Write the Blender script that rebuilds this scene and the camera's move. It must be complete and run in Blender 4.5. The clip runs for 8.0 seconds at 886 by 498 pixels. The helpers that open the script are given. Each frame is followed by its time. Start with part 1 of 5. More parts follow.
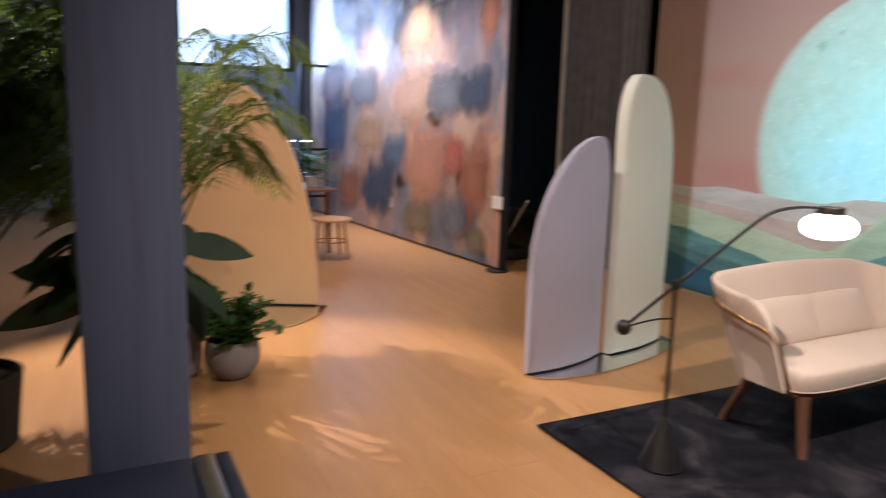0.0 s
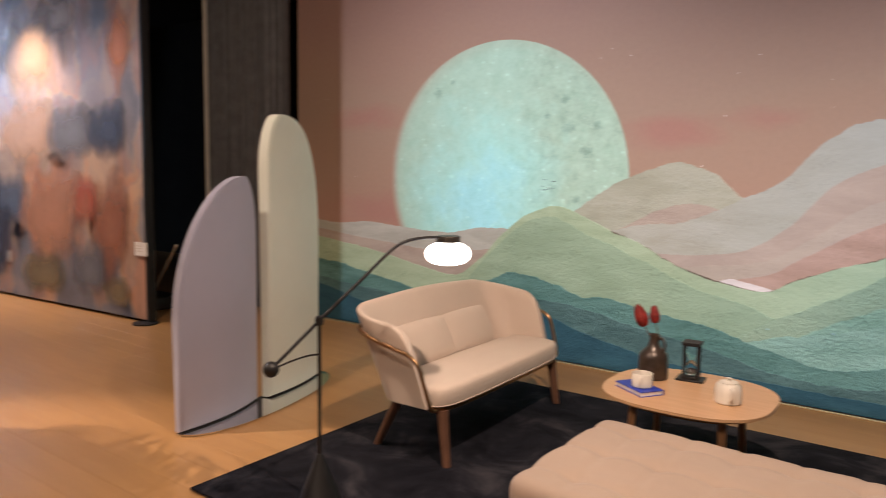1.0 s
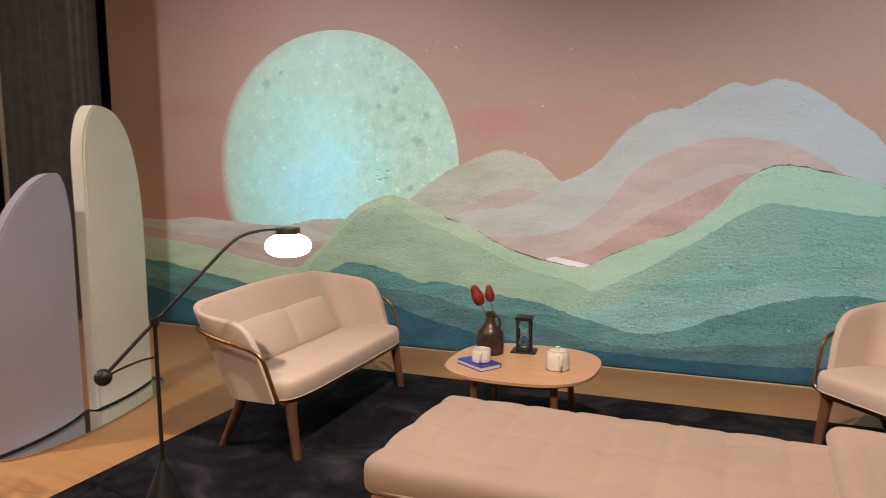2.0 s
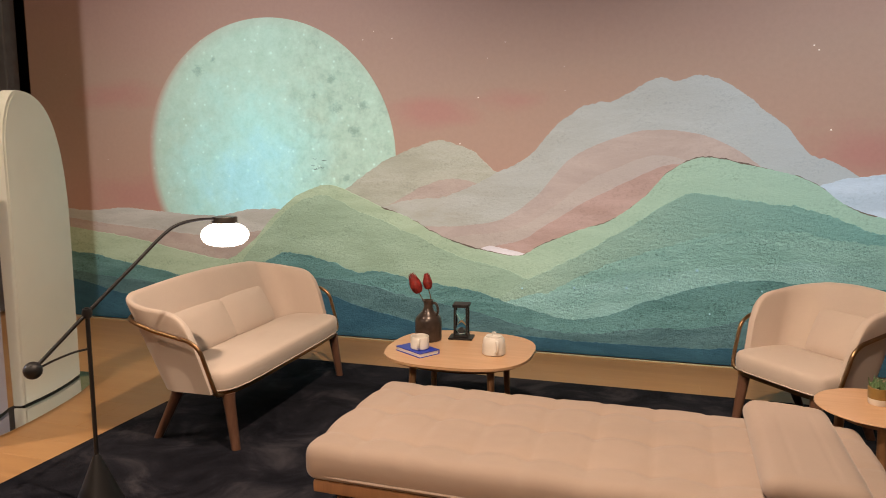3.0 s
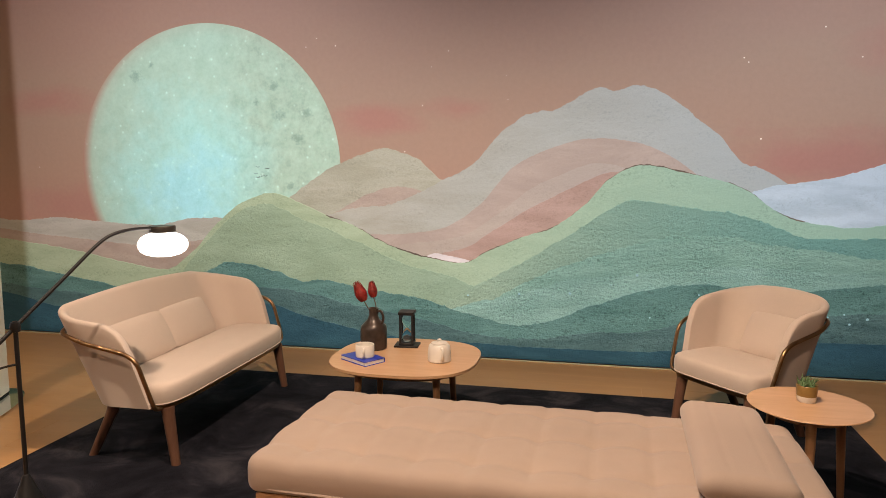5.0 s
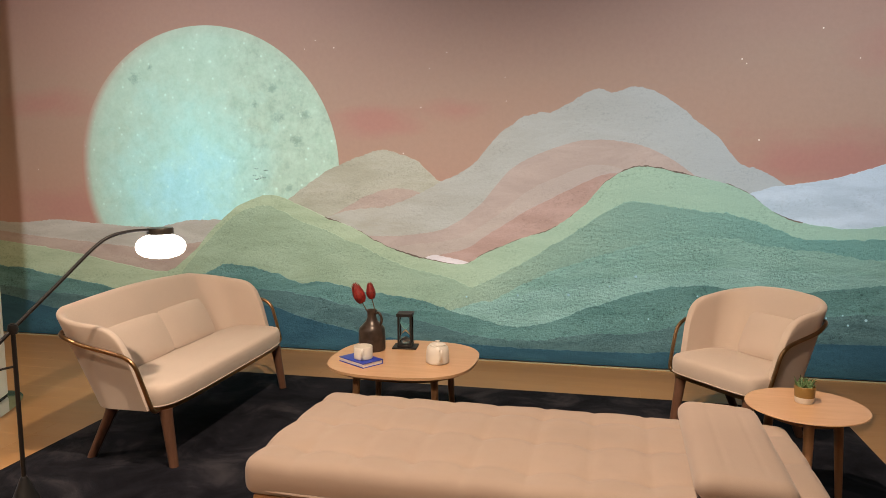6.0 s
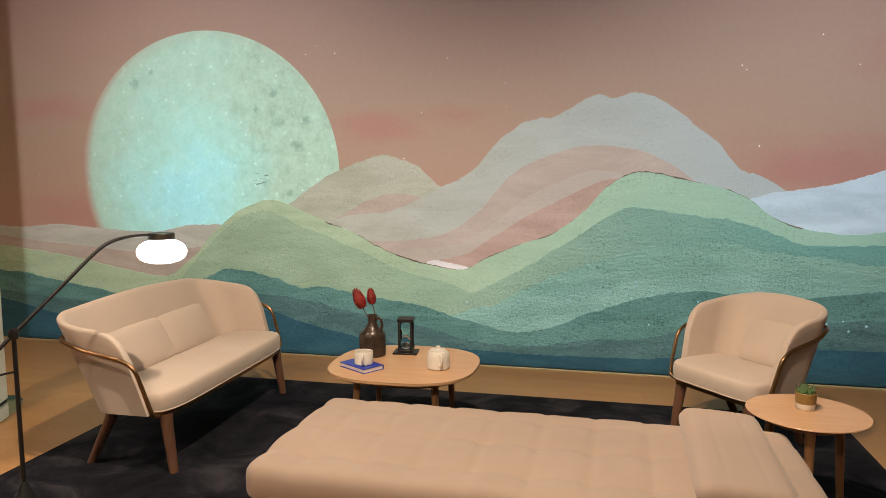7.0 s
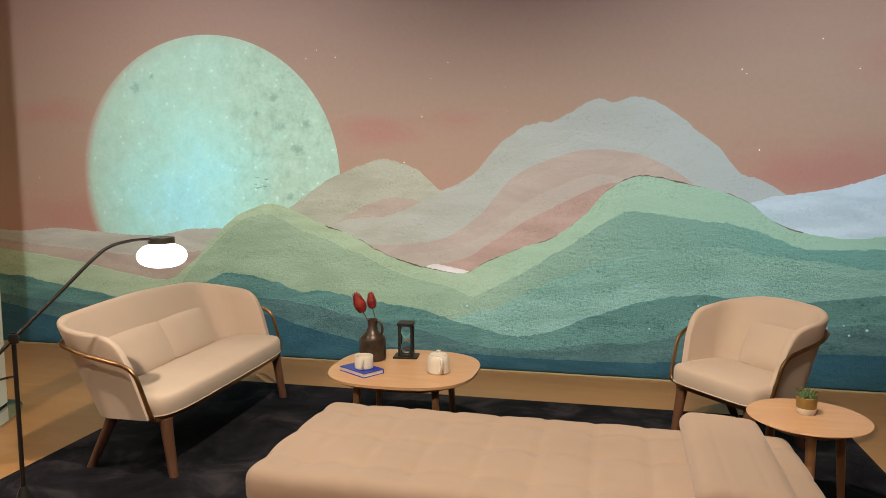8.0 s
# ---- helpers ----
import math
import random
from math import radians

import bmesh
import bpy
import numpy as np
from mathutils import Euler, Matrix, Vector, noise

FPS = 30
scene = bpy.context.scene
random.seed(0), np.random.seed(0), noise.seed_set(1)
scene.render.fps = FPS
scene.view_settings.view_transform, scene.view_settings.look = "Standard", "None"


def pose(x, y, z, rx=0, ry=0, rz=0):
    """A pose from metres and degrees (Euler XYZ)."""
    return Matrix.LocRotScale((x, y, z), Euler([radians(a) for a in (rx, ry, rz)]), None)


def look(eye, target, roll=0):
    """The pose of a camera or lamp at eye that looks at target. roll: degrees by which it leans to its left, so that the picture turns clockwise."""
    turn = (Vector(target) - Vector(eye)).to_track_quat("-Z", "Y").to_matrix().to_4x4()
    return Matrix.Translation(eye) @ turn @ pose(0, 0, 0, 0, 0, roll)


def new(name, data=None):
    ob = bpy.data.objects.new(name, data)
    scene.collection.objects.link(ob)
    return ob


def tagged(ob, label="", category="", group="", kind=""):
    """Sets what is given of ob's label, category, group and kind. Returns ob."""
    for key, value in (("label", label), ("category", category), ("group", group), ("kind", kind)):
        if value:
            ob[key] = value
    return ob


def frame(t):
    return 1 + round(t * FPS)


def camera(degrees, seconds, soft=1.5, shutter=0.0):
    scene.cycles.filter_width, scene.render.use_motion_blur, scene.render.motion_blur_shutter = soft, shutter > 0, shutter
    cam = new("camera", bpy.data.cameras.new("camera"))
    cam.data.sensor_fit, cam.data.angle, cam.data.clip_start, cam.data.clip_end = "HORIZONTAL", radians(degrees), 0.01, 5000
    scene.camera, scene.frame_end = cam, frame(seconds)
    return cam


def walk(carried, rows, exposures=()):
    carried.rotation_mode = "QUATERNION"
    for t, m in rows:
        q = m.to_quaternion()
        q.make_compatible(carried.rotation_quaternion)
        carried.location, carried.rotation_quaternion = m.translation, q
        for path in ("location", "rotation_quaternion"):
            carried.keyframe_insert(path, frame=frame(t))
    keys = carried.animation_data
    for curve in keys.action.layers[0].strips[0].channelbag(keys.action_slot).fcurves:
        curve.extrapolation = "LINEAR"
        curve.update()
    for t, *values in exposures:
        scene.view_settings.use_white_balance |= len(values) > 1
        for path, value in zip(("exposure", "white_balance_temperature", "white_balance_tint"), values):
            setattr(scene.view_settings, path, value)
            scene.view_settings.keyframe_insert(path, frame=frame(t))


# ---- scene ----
cam = camera(64.9, 8.0, soft=0.9, shutter=0.4)
PATH = [
    (0, (-0.25, -5.121, 1.459), (-2.006, -4.225, 1.121), 1.7),
    (0.5, (-0.217, -5.03, 1.476), (-1.712, -3.727, 1.219), 1.1),
    (1, (-0.216, -4.995, 1.464), (-1.386, -3.387, 1.256), 0.9),
    (1.5, (-0.22, -5.041, 1.468), (-1.125, -3.27, 1.263), 0.3),
    (1.7, (-0.212, -5.048, 1.464), (-1.05, -3.245, 1.247), -0.1),
    (3, (-0.209, -5.123, 1.449), (-0.789, -3.227, 1.192), -0.1),
    (3.5, (-0.2, -5.123, 1.446), (-0.713, -3.208, 1.185), -0.0),
    (4, (-0.193, -5.121, 1.451), (-0.662, -3.194, 1.197), -0.0),
    (4.5, (-0.192, -5.125, 1.449), (-0.634, -3.189, 1.207), -0.0),
    (6, (-0.177, -5.124, 1.447), (-0.615, -3.186, 1.217), -0.2),
    (6.5, (-0.181, -5.127, 1.45), (-0.62, -3.188, 1.226), -0.2),
    (7, (-0.183, -5.126, 1.452), (-0.62, -3.187, 1.235), -0.1),
    (7.5, (-0.188, -5.123, 1.449), (-0.623, -3.183, 1.239), 0.0),
    (8, (-0.183, -5.125, 1.455), (-0.621, -3.185, 1.248), -0.1),
]
walk(cam, [(t, look(eye, target, roll)) for t, eye, target, roll in PATH], [(0, 0.2, 5350, 16), (0.5, -0.05, 6000, 20), (1, -0.08, 6050, 19), (1.5, -0.08, 5780, 17), (3, -0.07, 6180, 16), (4.5, -0.06, 6200, 17), (6, -0.06, 6150, 14), (8, -0.08, 6000, 7)])

# ---------------------------------------------------------------- light
world = bpy.data.worlds.new("world")
scene.world = world
world.use_nodes = True
wn = world.node_tree.nodes
sky = wn.new("ShaderNodeTexSky")
sky.sky_type, sky.sun_disc, sky.sun_elevation, sky.sun_rotation = "NISHITA", False, radians(40), radians(250)
wn["Background"].inputs["Strength"].default_value = 0.1
world.node_tree.links.new(sky.outputs[0], wn["Background"].inputs["Color"])

WARM = (1.0, 0.74, 0.50)


def spot(name, eye, target, watts, colour, angle, blend, size):
    d = bpy.data.lights.new(name, "SPOT")
    d.energy, d.color, d.spot_size, d.spot_blend, d.shadow_soft_size = watts, colour, radians(angle), blend, size
    ob = new(name, d)
    ob.matrix_world = look(eye, target)
    return ob


# the ceiling spot over the lounge, the two mural projectors, the washers on the far panel
spot("lounge_spot", (-0.75, -3.2, 3.6), (-1.1, -2.7, 0), 500, WARM, 138, 0.95, 0.045)
spot("lounge_spot", (-0.5, -4.5, 3.75), (0.75, -1.2, 0.5), 300, WARM, 34, 0.8, 0.05)
spot("projector_light", (-2.6, -3.3, 3.8), (-3.3, 0, -0.5), 590, (1.0, 0.985, 0.96), 118, 1.0, 0.0012)
spot("projector_light", (1.2, -3.3, 3.8), (1.4, 0, -0.5), 690, (1.0, 0.985, 0.96), 112, 1.0, 0.01)
spot("panel_spot", (-8.25, -2.1, 3.42), (-8.3, -1.4, 1.5), 270, WARM, 80, 0.8, 0.05)
spot("panel_spot", (-9.63, -2.2, 3.26), (-9.65, -1.5, 1.4), 210, WARM, 80, 0.8, 0.05)
spot("aisle_spot", (-3.6, -3.9, 3.75), (-5.1, -2.2, 0.5), 225, WARM, 140, 0.7, 0.05)
spot("aisle_spot", (-6.4, -5.9, 3.75), (-4.15, -4.55, 0.3), 1200, WARM, 46, 0.5, 0.015)
# unseen fill added behind the camera to brighten the daybed's front face
spot("front_fill_spot", (-1.0, -7.2, 3.75), (-0.9, -3.15, 0.2), 520, WARM, 44, 1.0, 0.1)
spot("aisle_spot", (-7.0, -3.0, 3.75), (-7.0, -2.6, 0), 270, WARM, 120, 0.9, 0.05)

d = bpy.data.lights.new("window_daylight", "AREA")
d.shape, d.size, d.size_y, d.energy, d.color = "RECTANGLE", 1.8, 1.3, 100, (0.62, 0.78, 1.0)
new("window_daylight", d).matrix_world = look((-12.35, -2.8, 3.0), (-6, -3.2, 1.0))

# ---------------------------------------------------------------- materials


class Mat:
    """A node material with a Principled shader and a few short helpers."""

    def __init__(self, name, rough=0.6, metal=0.0, spec=0.5):
        self.m = bpy.data.materials.new(name)
        self.m.use_nodes = True
        self.t = self.m.node_tree
        self.b = self.t.nodes["Principled BSDF"]
        self.b.inputs["Roughness"].default_value = rough
        self.b.inputs["Metallic"].default_value = metal
        self.b.inputs["Specular IOR Level"].default_value = spec

    def n(self, kind, **sets):
        node = self.t.nodes.new(kind)
        for k, v in sets.items():
            node.inputs[k].default_value = v
        return node

    def l(self, a, b):
        self.t.links.new(a, b)

    def coord(self, scale=(1, 1, 1), rot=(0, 0, 0)):
        c, m = self.n("ShaderNodeTexCoord"), self.n("ShaderNodeMapping", Scale=scale, Rotation=rot)
        self.l(c.outputs["Object"], m.inputs["Vector"])
        return m.outputs[0]

    def noise(self, scale, detail=4.0, stretch=(1, 1, 1), rough=0.55, distort=0.0):
        x = self.n("ShaderNodeTexNoise", Scale=scale, Detail=detail, Roughness=rough, Distortion=distort)
        self.l(self.coord(stretch), x.inputs["Vector"])
        return x.outputs["Fac"]

    def ramp(self, fac, stops, interp="LINEAR"):
        r = self.n("ShaderNodeValToRGB")
        r.color_ramp.interpolation = interp
        e = r.color_ramp.elements
        while len(e) < len(stops):
            e.new(0.5)
        for el, (p, c) in zip(e, stops):
            el.position, el.color = p, (*c, 1)
        self.l(fac, r.inputs["Fac"])
        return r.outputs["Color"]

    def mix(self, fac, a, b, mode="MIX"):
        x = self.n("ShaderNodeMix")
        x.data_type, x.blend_type = "RGBA", mode
        for val, sock in ((fac, x.inputs[0]), (a, x.inputs[6]), (b, x.inputs[7])):
            if isinstance(val, bpy.types.NodeSocket):
                self.l(val, sock)
            else:
                sock.default_value = val if isinstance(val, float) else (*val, 1)
        return x.outputs[2]

    def colour(self, c):
        self.l(c, self.b.inputs["Base Color"])

    def bump(self, fac, strength=0.3, dist=0.01):
        x = self.n("ShaderNodeBump", Strength=strength, Distance=dist)
        self.l(fac, x.inputs["Height"])
        if self.b.inputs["Normal"].is_linked:
            self.l(self.b.inputs["Normal"].links[0].from_socket, x.inputs["Normal"])
        self.l(x.outputs[0], self.b.inputs["Normal"])


def tone(c, k):
    return tuple(min(1.0, v * k) for v in c)


def plain(name, c, rough=0.5, metal=0.0, vary=0.12, scale=6.0, bump=0.0, bscale=200.0, spec=0.5):
    m = Mat(name, rough, metal, spec)
    m.colour(m.ramp(m.noise(scale, 6), [(0.25, tone(c, 1 - vary)), (0.75, tone(c, 1 + vary))]))
    if bump:
        m.bump(m.noise(bscale, 3), bump, 0.002)
    return m.m


def leafy(name, c, rough=0.45, metal=0.0, vary=0.4, scale=9.0):
    """Leaf: the plain paint, with some light let through from behind."""
    m = plain(name, c, rough, metal, vary, scale)
    t = m.node_tree
    b, out = t.nodes["Principled BSDF"], t.nodes["Material Output"]
    tr, mx = t.nodes.new("ShaderNodeBsdfTranslucent"), t.nodes.new("ShaderNodeMixShader")
    tr.inputs["Color"].default_value = (min(1, c[0] * 2.6), min(1, c[1] * 2.4), c[2], 1)
    mx.inputs[0].default_value = 0.3
    t.links.new(b.outputs[0], mx.inputs[1])
    t.links.new(tr.outputs[0], mx.inputs[2])
    t.links.new(mx.outputs[0], out.inputs["Surface"])
    return m


def fabric(name, c, weave=700.0):
    m = Mat(name, 0.92, 0.0, 0.2)
    m.b.inputs["Sheen Weight"].default_value = 0.25
    base = m.ramp(m.noise(3.0, 5), [(0.3, tone(c, 0.94)), (0.7, tone(c, 1.05))])
    m.colour(m.mix(0.35, base, m.ramp(m.noise(weave, 2), [(0.3, tone(c, 0.8)), (0.7, tone(c, 1.1))])))
    m.bump(m.noise(weave, 2), 0.35, 0.0015)
    m.bump(m.noise(14.0, 3), 0.12, 0.01)
    return m.m


def timber(name, light, dark, axis=(1, 12, 12), rough=0.45, rnd=False, scale=3.0):
    m = Mat(name, rough)
    grain = m.noise(scale, 8, axis, 0.6, 0.6)
    c = m.ramp(grain, [(0.25, dark), (0.55, light), (0.8, tone(light, 1.12))])
    fine = m.noise(scale * 14, 3, axis)
    c = m.mix(0.25, c, m.ramp(fine, [(0.35, dark), (0.65, light)]))
    if rnd:
        info = m.n("ShaderNodeObjectInfo")
        c = m.mix(0.3, c, m.ramp(info.outputs["Random"], [(0, (0.88, 0.87, 0.86)), (0.5, (1, 1, 1)), (1, (1.06, 1.05, 1.02))]), "MULTIPLY")
    m.colour(c)
    m.bump(fine, 0.08, 0.002)
    return m.m


def hill_paint(name, a, b, grit=0.6, tilt=0.0, c=None):
    """Sandy mural paint; colour drifts from a to b in soft drifts, and along the wall to c."""
    m = Mat(name, 0.9, 0.0, 0.25)
    col = m.ramp(m.noise(1.6, 6, (1, 1, 4.0), 0.62, 0.5), [(0.40, tone(a, 0.96)), (0.60, tone(b, 1.06))])
    if c:
        sep = m.n("ShaderNodeSeparateXYZ")
        m.l(m.coord(), sep.inputs[0])
        mr = m.n("ShaderNodeMapRange")
        mr.inputs["From Min"].default_value, mr.inputs["From Max"].default_value = -2.0, 1.2
        m.l(sep.outputs["X"], mr.inputs["Value"])
        col = m.mix(mr.outputs[0], col, c)
    speck = m.noise(44.0, 7, (1, 1, 1.4), 0.82)
    where = m.ramp(m.noise(2.4, 4, (1, 1, 2.5), 0.6), [(0.42, (0.12, 0.12, 0.12)), (0.62, (1, 1, 1))])
    dark = m.mix(where, (1, 1, 1), m.ramp(speck, [(0.38, (0.24, 0.28, 0.28)), (0.475, (0.93, 0.95, 0.95)), (0.62, (1.13, 1.13, 1.13))]))
    col = m.mix(min(1.0, 0.06 + grit * 1.15), col, dark, "MULTIPLY")
    m.colour(col)
    if grit:
        m.bump(m.noise(36.0, 7, (1, 1, 1.2), 0.78), min(1.0, grit * 1.15), 0.033)
        m.bump(m.noise(7.0, 4, (1, 1, 1.6)), grit * 0.4, 0.02)
    return m.m


def sky_paint():
    m = Mat("mural_sky_paint", 0.85, 0.0, 0.3)
    sep = m.n("ShaderNodeSeparateXYZ")
    m.l(m.coord(), sep.inputs[0])
    wob = m.n("ShaderNodeMath")
    wob.operation = "MULTIPLY_ADD"
    m.l(m.noise(0.7, 4, (1, 1, 3)), wob.inputs[0])
    wob.inputs[1].default_value = 0.9
    m.l(sep.outputs["Z"], wob.inputs[2])
    mr = m.n("ShaderNodeMapRange")
    mr.inputs["From Min"].default_value, mr.inputs["From Max"].default_value = 1.2, 3.9
    m.l(wob.outputs[0], mr.inputs["Value"])
    c = m.ramp(mr.outputs[0], [(0.0, (0.385, 0.215, 0.165)), (0.28, (0.365, 0.243, 0.178)), (0.5, (0.35, 0.247, 0.188)), (0.68, (0.34, 0.225, 0.18)), (0.85, (0.32, 0.205, 0.175))])
    fray = m.noise(2.2, 5, (1, 1, 2.4), 0.6)
    for x, z, rx, rz, k in ((-1.85, 1.80, 0.42, 0.17, 0.6), (-1.22, 1.87, 0.30, 0.11, 0.45), (1.35, 1.48, 0.85, 0.30, 0.7), (-4.75, 2.0, 0.55, 0.16, 0.55), (1.9, 2.2, 0.7, 0.2, 0.5), (-4.4, 1.15, 0.9, 0.2, 0.5)):
        off = m.n("ShaderNodeMapping", Location=(-x / rx, 0, -z / rz), Scale=(1 / rx, 0, 1 / rz))
        m.l(m.coord(), off.inputs["Vector"])
        far = m.n("ShaderNodeVectorMath")
        far.operation = "LENGTH"
        m.l(off.outputs[0], far.inputs[0])
        add = m.n("ShaderNodeMath")
        add.operation = "MULTIPLY_ADD"
        m.l(fray, add.inputs[0])
        add.inputs[1].default_value = 1.3
        m.l(far.outputs["Value"], add.inputs[2])
        half = m.n("ShaderNodeMath")
        half.operation, half.inputs[1].default_value = "MULTIPLY", 0.5
        m.l(add.outputs[0], half.inputs[0])
        c = m.mix(m.ramp(half.outputs[0], [(0.45, (k, k, k)), (0.82, (0, 0, 0))]), c, (0.37, 0.17, 0.145))
    m.colour(m.mix(0.3, c, m.ramp(m.noise(30, 5), [(0.3, (0.85, 0.85, 0.85)), (0.7, (1.05, 1.05, 1.05))]), "MULTIPLY"))
    m.bump(m.noise(60, 5), 0.15, 0.004)
    return m.m


def moon_paint():
    """Projected moon put into colour: a bright mint heart, greyer towards the rim, grey seas, bright craterlets."""
    m = Mat("projected_moon_colour", 0.85, 0.0, 0.3)
    co = m.coord((1, 1, 1))
    off = m.n("ShaderNodeVectorMath")
    off.operation = "DISTANCE"
    off.inputs[1].default_value = (-0.12, -0.22, 0.0)
    m.l(co, off.inputs[0])
    ad = m.n("ShaderNodeMath")
    ad.operation = "MULTIPLY_ADD"
    m.l(m.noise(2.2, 6, (1, 1, 1), 0.62), ad.inputs[0])
    ad.inputs[1].default_value = 1.1
    m.l(off.outputs["Value"], ad.inputs[2])
    sc = m.n("ShaderNodeMath")
    sc.operation, sc.inputs[1].default_value = "MULTIPLY", 0.6
    m.l(ad.outputs[0], sc.inputs[0])
    c = m.ramp(sc.outputs[0], [(0.42, (0.40, 0.80, 0.87)), (0.62, (0.41, 0.745, 0.70)), (0.9, (0.42, 0.63, 0.53))])
    for x, y, r in ((-0.60, 0.73, 0.12), (0.46, 0.50, 0.07), (0.66, 0.40, 0.10), (0.80, 0.22, 0.09), (0.62, 0.62, 0.09), (0.88, 0.42, 0.10), (0.74, -0.15, 0.08), (-0.46, 0.82, 0.05)):
        dist = m.n("ShaderNodeVectorMath")
        dist.operation = "DISTANCE"
        dist.inputs[1].default_value = (x, y, 0)
        m.l(co, dist.inputs[0])
        wob = m.n("ShaderNodeMath")
        wob.operation = "MULTIPLY_ADD"
        m.l(m.noise(11, 8, (1, 1, 1), 0.78), wob.inputs[0])
        wob.inputs[1].default_value = r * 2.2
        m.l(dist.outputs["Value"], wob.inputs[2])
        patch = m.ramp(wob.outputs[0], [(r * 1.2, (0.60, 0.66, 0.66)), (r * 1.6, (1, 1, 1))])
        c = m.mix(0.9, c, patch, "MULTIPLY")
    vor = m.n("ShaderNodeTexVoronoi", Scale=13.0)
    vor.feature = "SMOOTH_F1"
    m.l(co, vor.inputs["Vector"])
    c = m.mix(0.6, c, m.ramp(vor.outputs["Distance"], [(0.04, (1.18, 1.16, 1.14)), (0.16, (1, 1, 1)), (0.7, (0.93, 0.95, 0.95))]), "MULTIPLY")
    c = m.mix(0.9, c, m.ramp(m.noise(7, 8, (1, 1, 1), 0.7, 0.5), [(0.36, (0.91, 0.94, 0.92)), (0.52, (1, 1, 1)), (0.66, (1.05, 1.05, 1.05))]), "MULTIPLY")
    c = m.mix(0.7, c, m.ramp(m.noise(30, 6, (1, 1, 1), 0.72), [(0.3, (0.84, 0.90, 0.88)), (0.55, (1, 1, 1)), (0.8, (1.10, 1.10, 1.10))]), "MULTIPLY")
    # greyer, pitted third, then the soft limb
    sx = m.n("ShaderNodeSeparateXYZ")
    m.l(co, sx.inputs[0])
    third = m.n("ShaderNodeMapRange")
    third.inputs["From Min"].default_value, third.inputs["From Max"].default_value = 0.10, 0.42
    m.l(sx.outputs["X"], third.inputs["Value"])
    pits = m.ramp(m.noise(9, 7, (1, 0.8, 1), 0.72), [(0.36, (0.76, 0.72, 0.68)), (0.46, (0.92, 0.86, 0.82)), (0.66, (1.06, 1.0, 0.97))])
    c = m.mix(m.mix(0.85, (0, 0, 0), third.outputs[0]), c, m.mix(1.0, c, pits, "MULTIPLY"))
    rim = m.n("ShaderNodeVectorMath")
    rim.operation = "DISTANCE"
    rim.inputs[1].default_value = (0.055, -0.03, 0.0)
    m.l(co, rim.inputs[0])
    rs = m.n("ShaderNodeMath")
    rs.operation, rs.inputs[1].default_value = "MULTIPLY", 0.6
    m.l(rim.outputs["Value"], rs.inputs[0])
    c = m.mix(m.ramp(rs.outputs[0], [(0.635, (0, 0, 0)), (0.705, (0.3, 0.3, 0.3))]), c, (0.42, 0.36, 0.28))
    # bright craterlets
    dot = m.n("ShaderNodeTexVoronoi", Scale=13.0)
    m.l(co, dot.inputs["Vector"])
    c = m.mix(m.ramp(dot.outputs["Distance"], [(0.03, (0.4, 0.4, 0.4)), (0.17, (0, 0, 0))]), c, (0.66, 0.95, 0.92))
    m.colour(c)
    m.bump(m.noise(60, 5), 0.12, 0.004)
    # the projection's blurred edge, mixed into the sky colour on one side
    edge = m.n("ShaderNodeVectorMath")
    edge.operation = "DISTANCE"
    edge.inputs[1].default_value = (0.05, 0.02, 0.0)
    m.l(co, edge.inputs[0])
    em = m.n("ShaderNodeMath")
    em.operation, em.inputs[1].default_value = "MULTIPLY", 0.6
    m.l(edge.outputs["Value"], em.inputs[0])
    m.colour(m.mix(m.ramp(em.outputs[0], [(0.668, (0, 0, 0)), (0.718, (1, 1, 1))]), c, (0.375, 0.225, 0.17)))
    return m.m


def panel_ground():
    """Satin panel washed in many soft, upright clouds of earthy colour that bleed into one another."""
    m = Mat("panel_ground", 0.42, 0.0, 0.5)
    warp = m.n("ShaderNodeTexNoise", Scale=1.7, Detail=5.0, Roughness=0.6)
    m.l(m.coord(), warp.inputs["Vector"])
    col = None
    for scale, share in ((1.5, 1.0), (2.6, 0.5)):
        bend = m.n("ShaderNodeVectorMath")
        bend.operation = "MULTIPLY_ADD"
        bend.inputs[1].default_value = (0.55, 0.0, 0.55)
        m.l(warp.outputs["Color"], bend.inputs[0])
        m.l(m.coord((1.0, 0.0, 0.55)), bend.inputs[2])
        v = m.n("ShaderNodeTexVoronoi", Scale=scale)
        v.feature = "SMOOTH_F1"
        v.inputs["Smoothness"].default_value = 0.35
        m.l(bend.outputs[0], v.inputs["Vector"])
        sep = m.n("ShaderNodeSeparateColor")
        m.l(v.outputs["Color"], sep.inputs[0])
        c = m.ramp(sep.outputs[0], [(0.12, (0.09, 0.11, 0.17)), (0.28, (0.24, 0.25, 0.29)), (0.42, (0.47, 0.34, 0.24)), (0.56, (0.52, 0.27, 0.17)), (0.70, (0.36, 0.29, 0.27)), (0.86, (0.60, 0.44, 0.31))])
        col = c if col is None else m.mix(share, col, c)
    stain = m.ramp(m.noise(5.0, 7, (1, 1, 0.45), 0.66, 0.6), [(0.35, (0.72, 0.72, 0.74)), (0.5, (1, 1, 1)), (0.68, (1.18, 1.15, 1.1))])
    m.colour(m.mix(0.9, col, stain, "MULTIPLY"))
    m.bump(m.noise(5, 3), 0.05, 0.01)
    return m.m


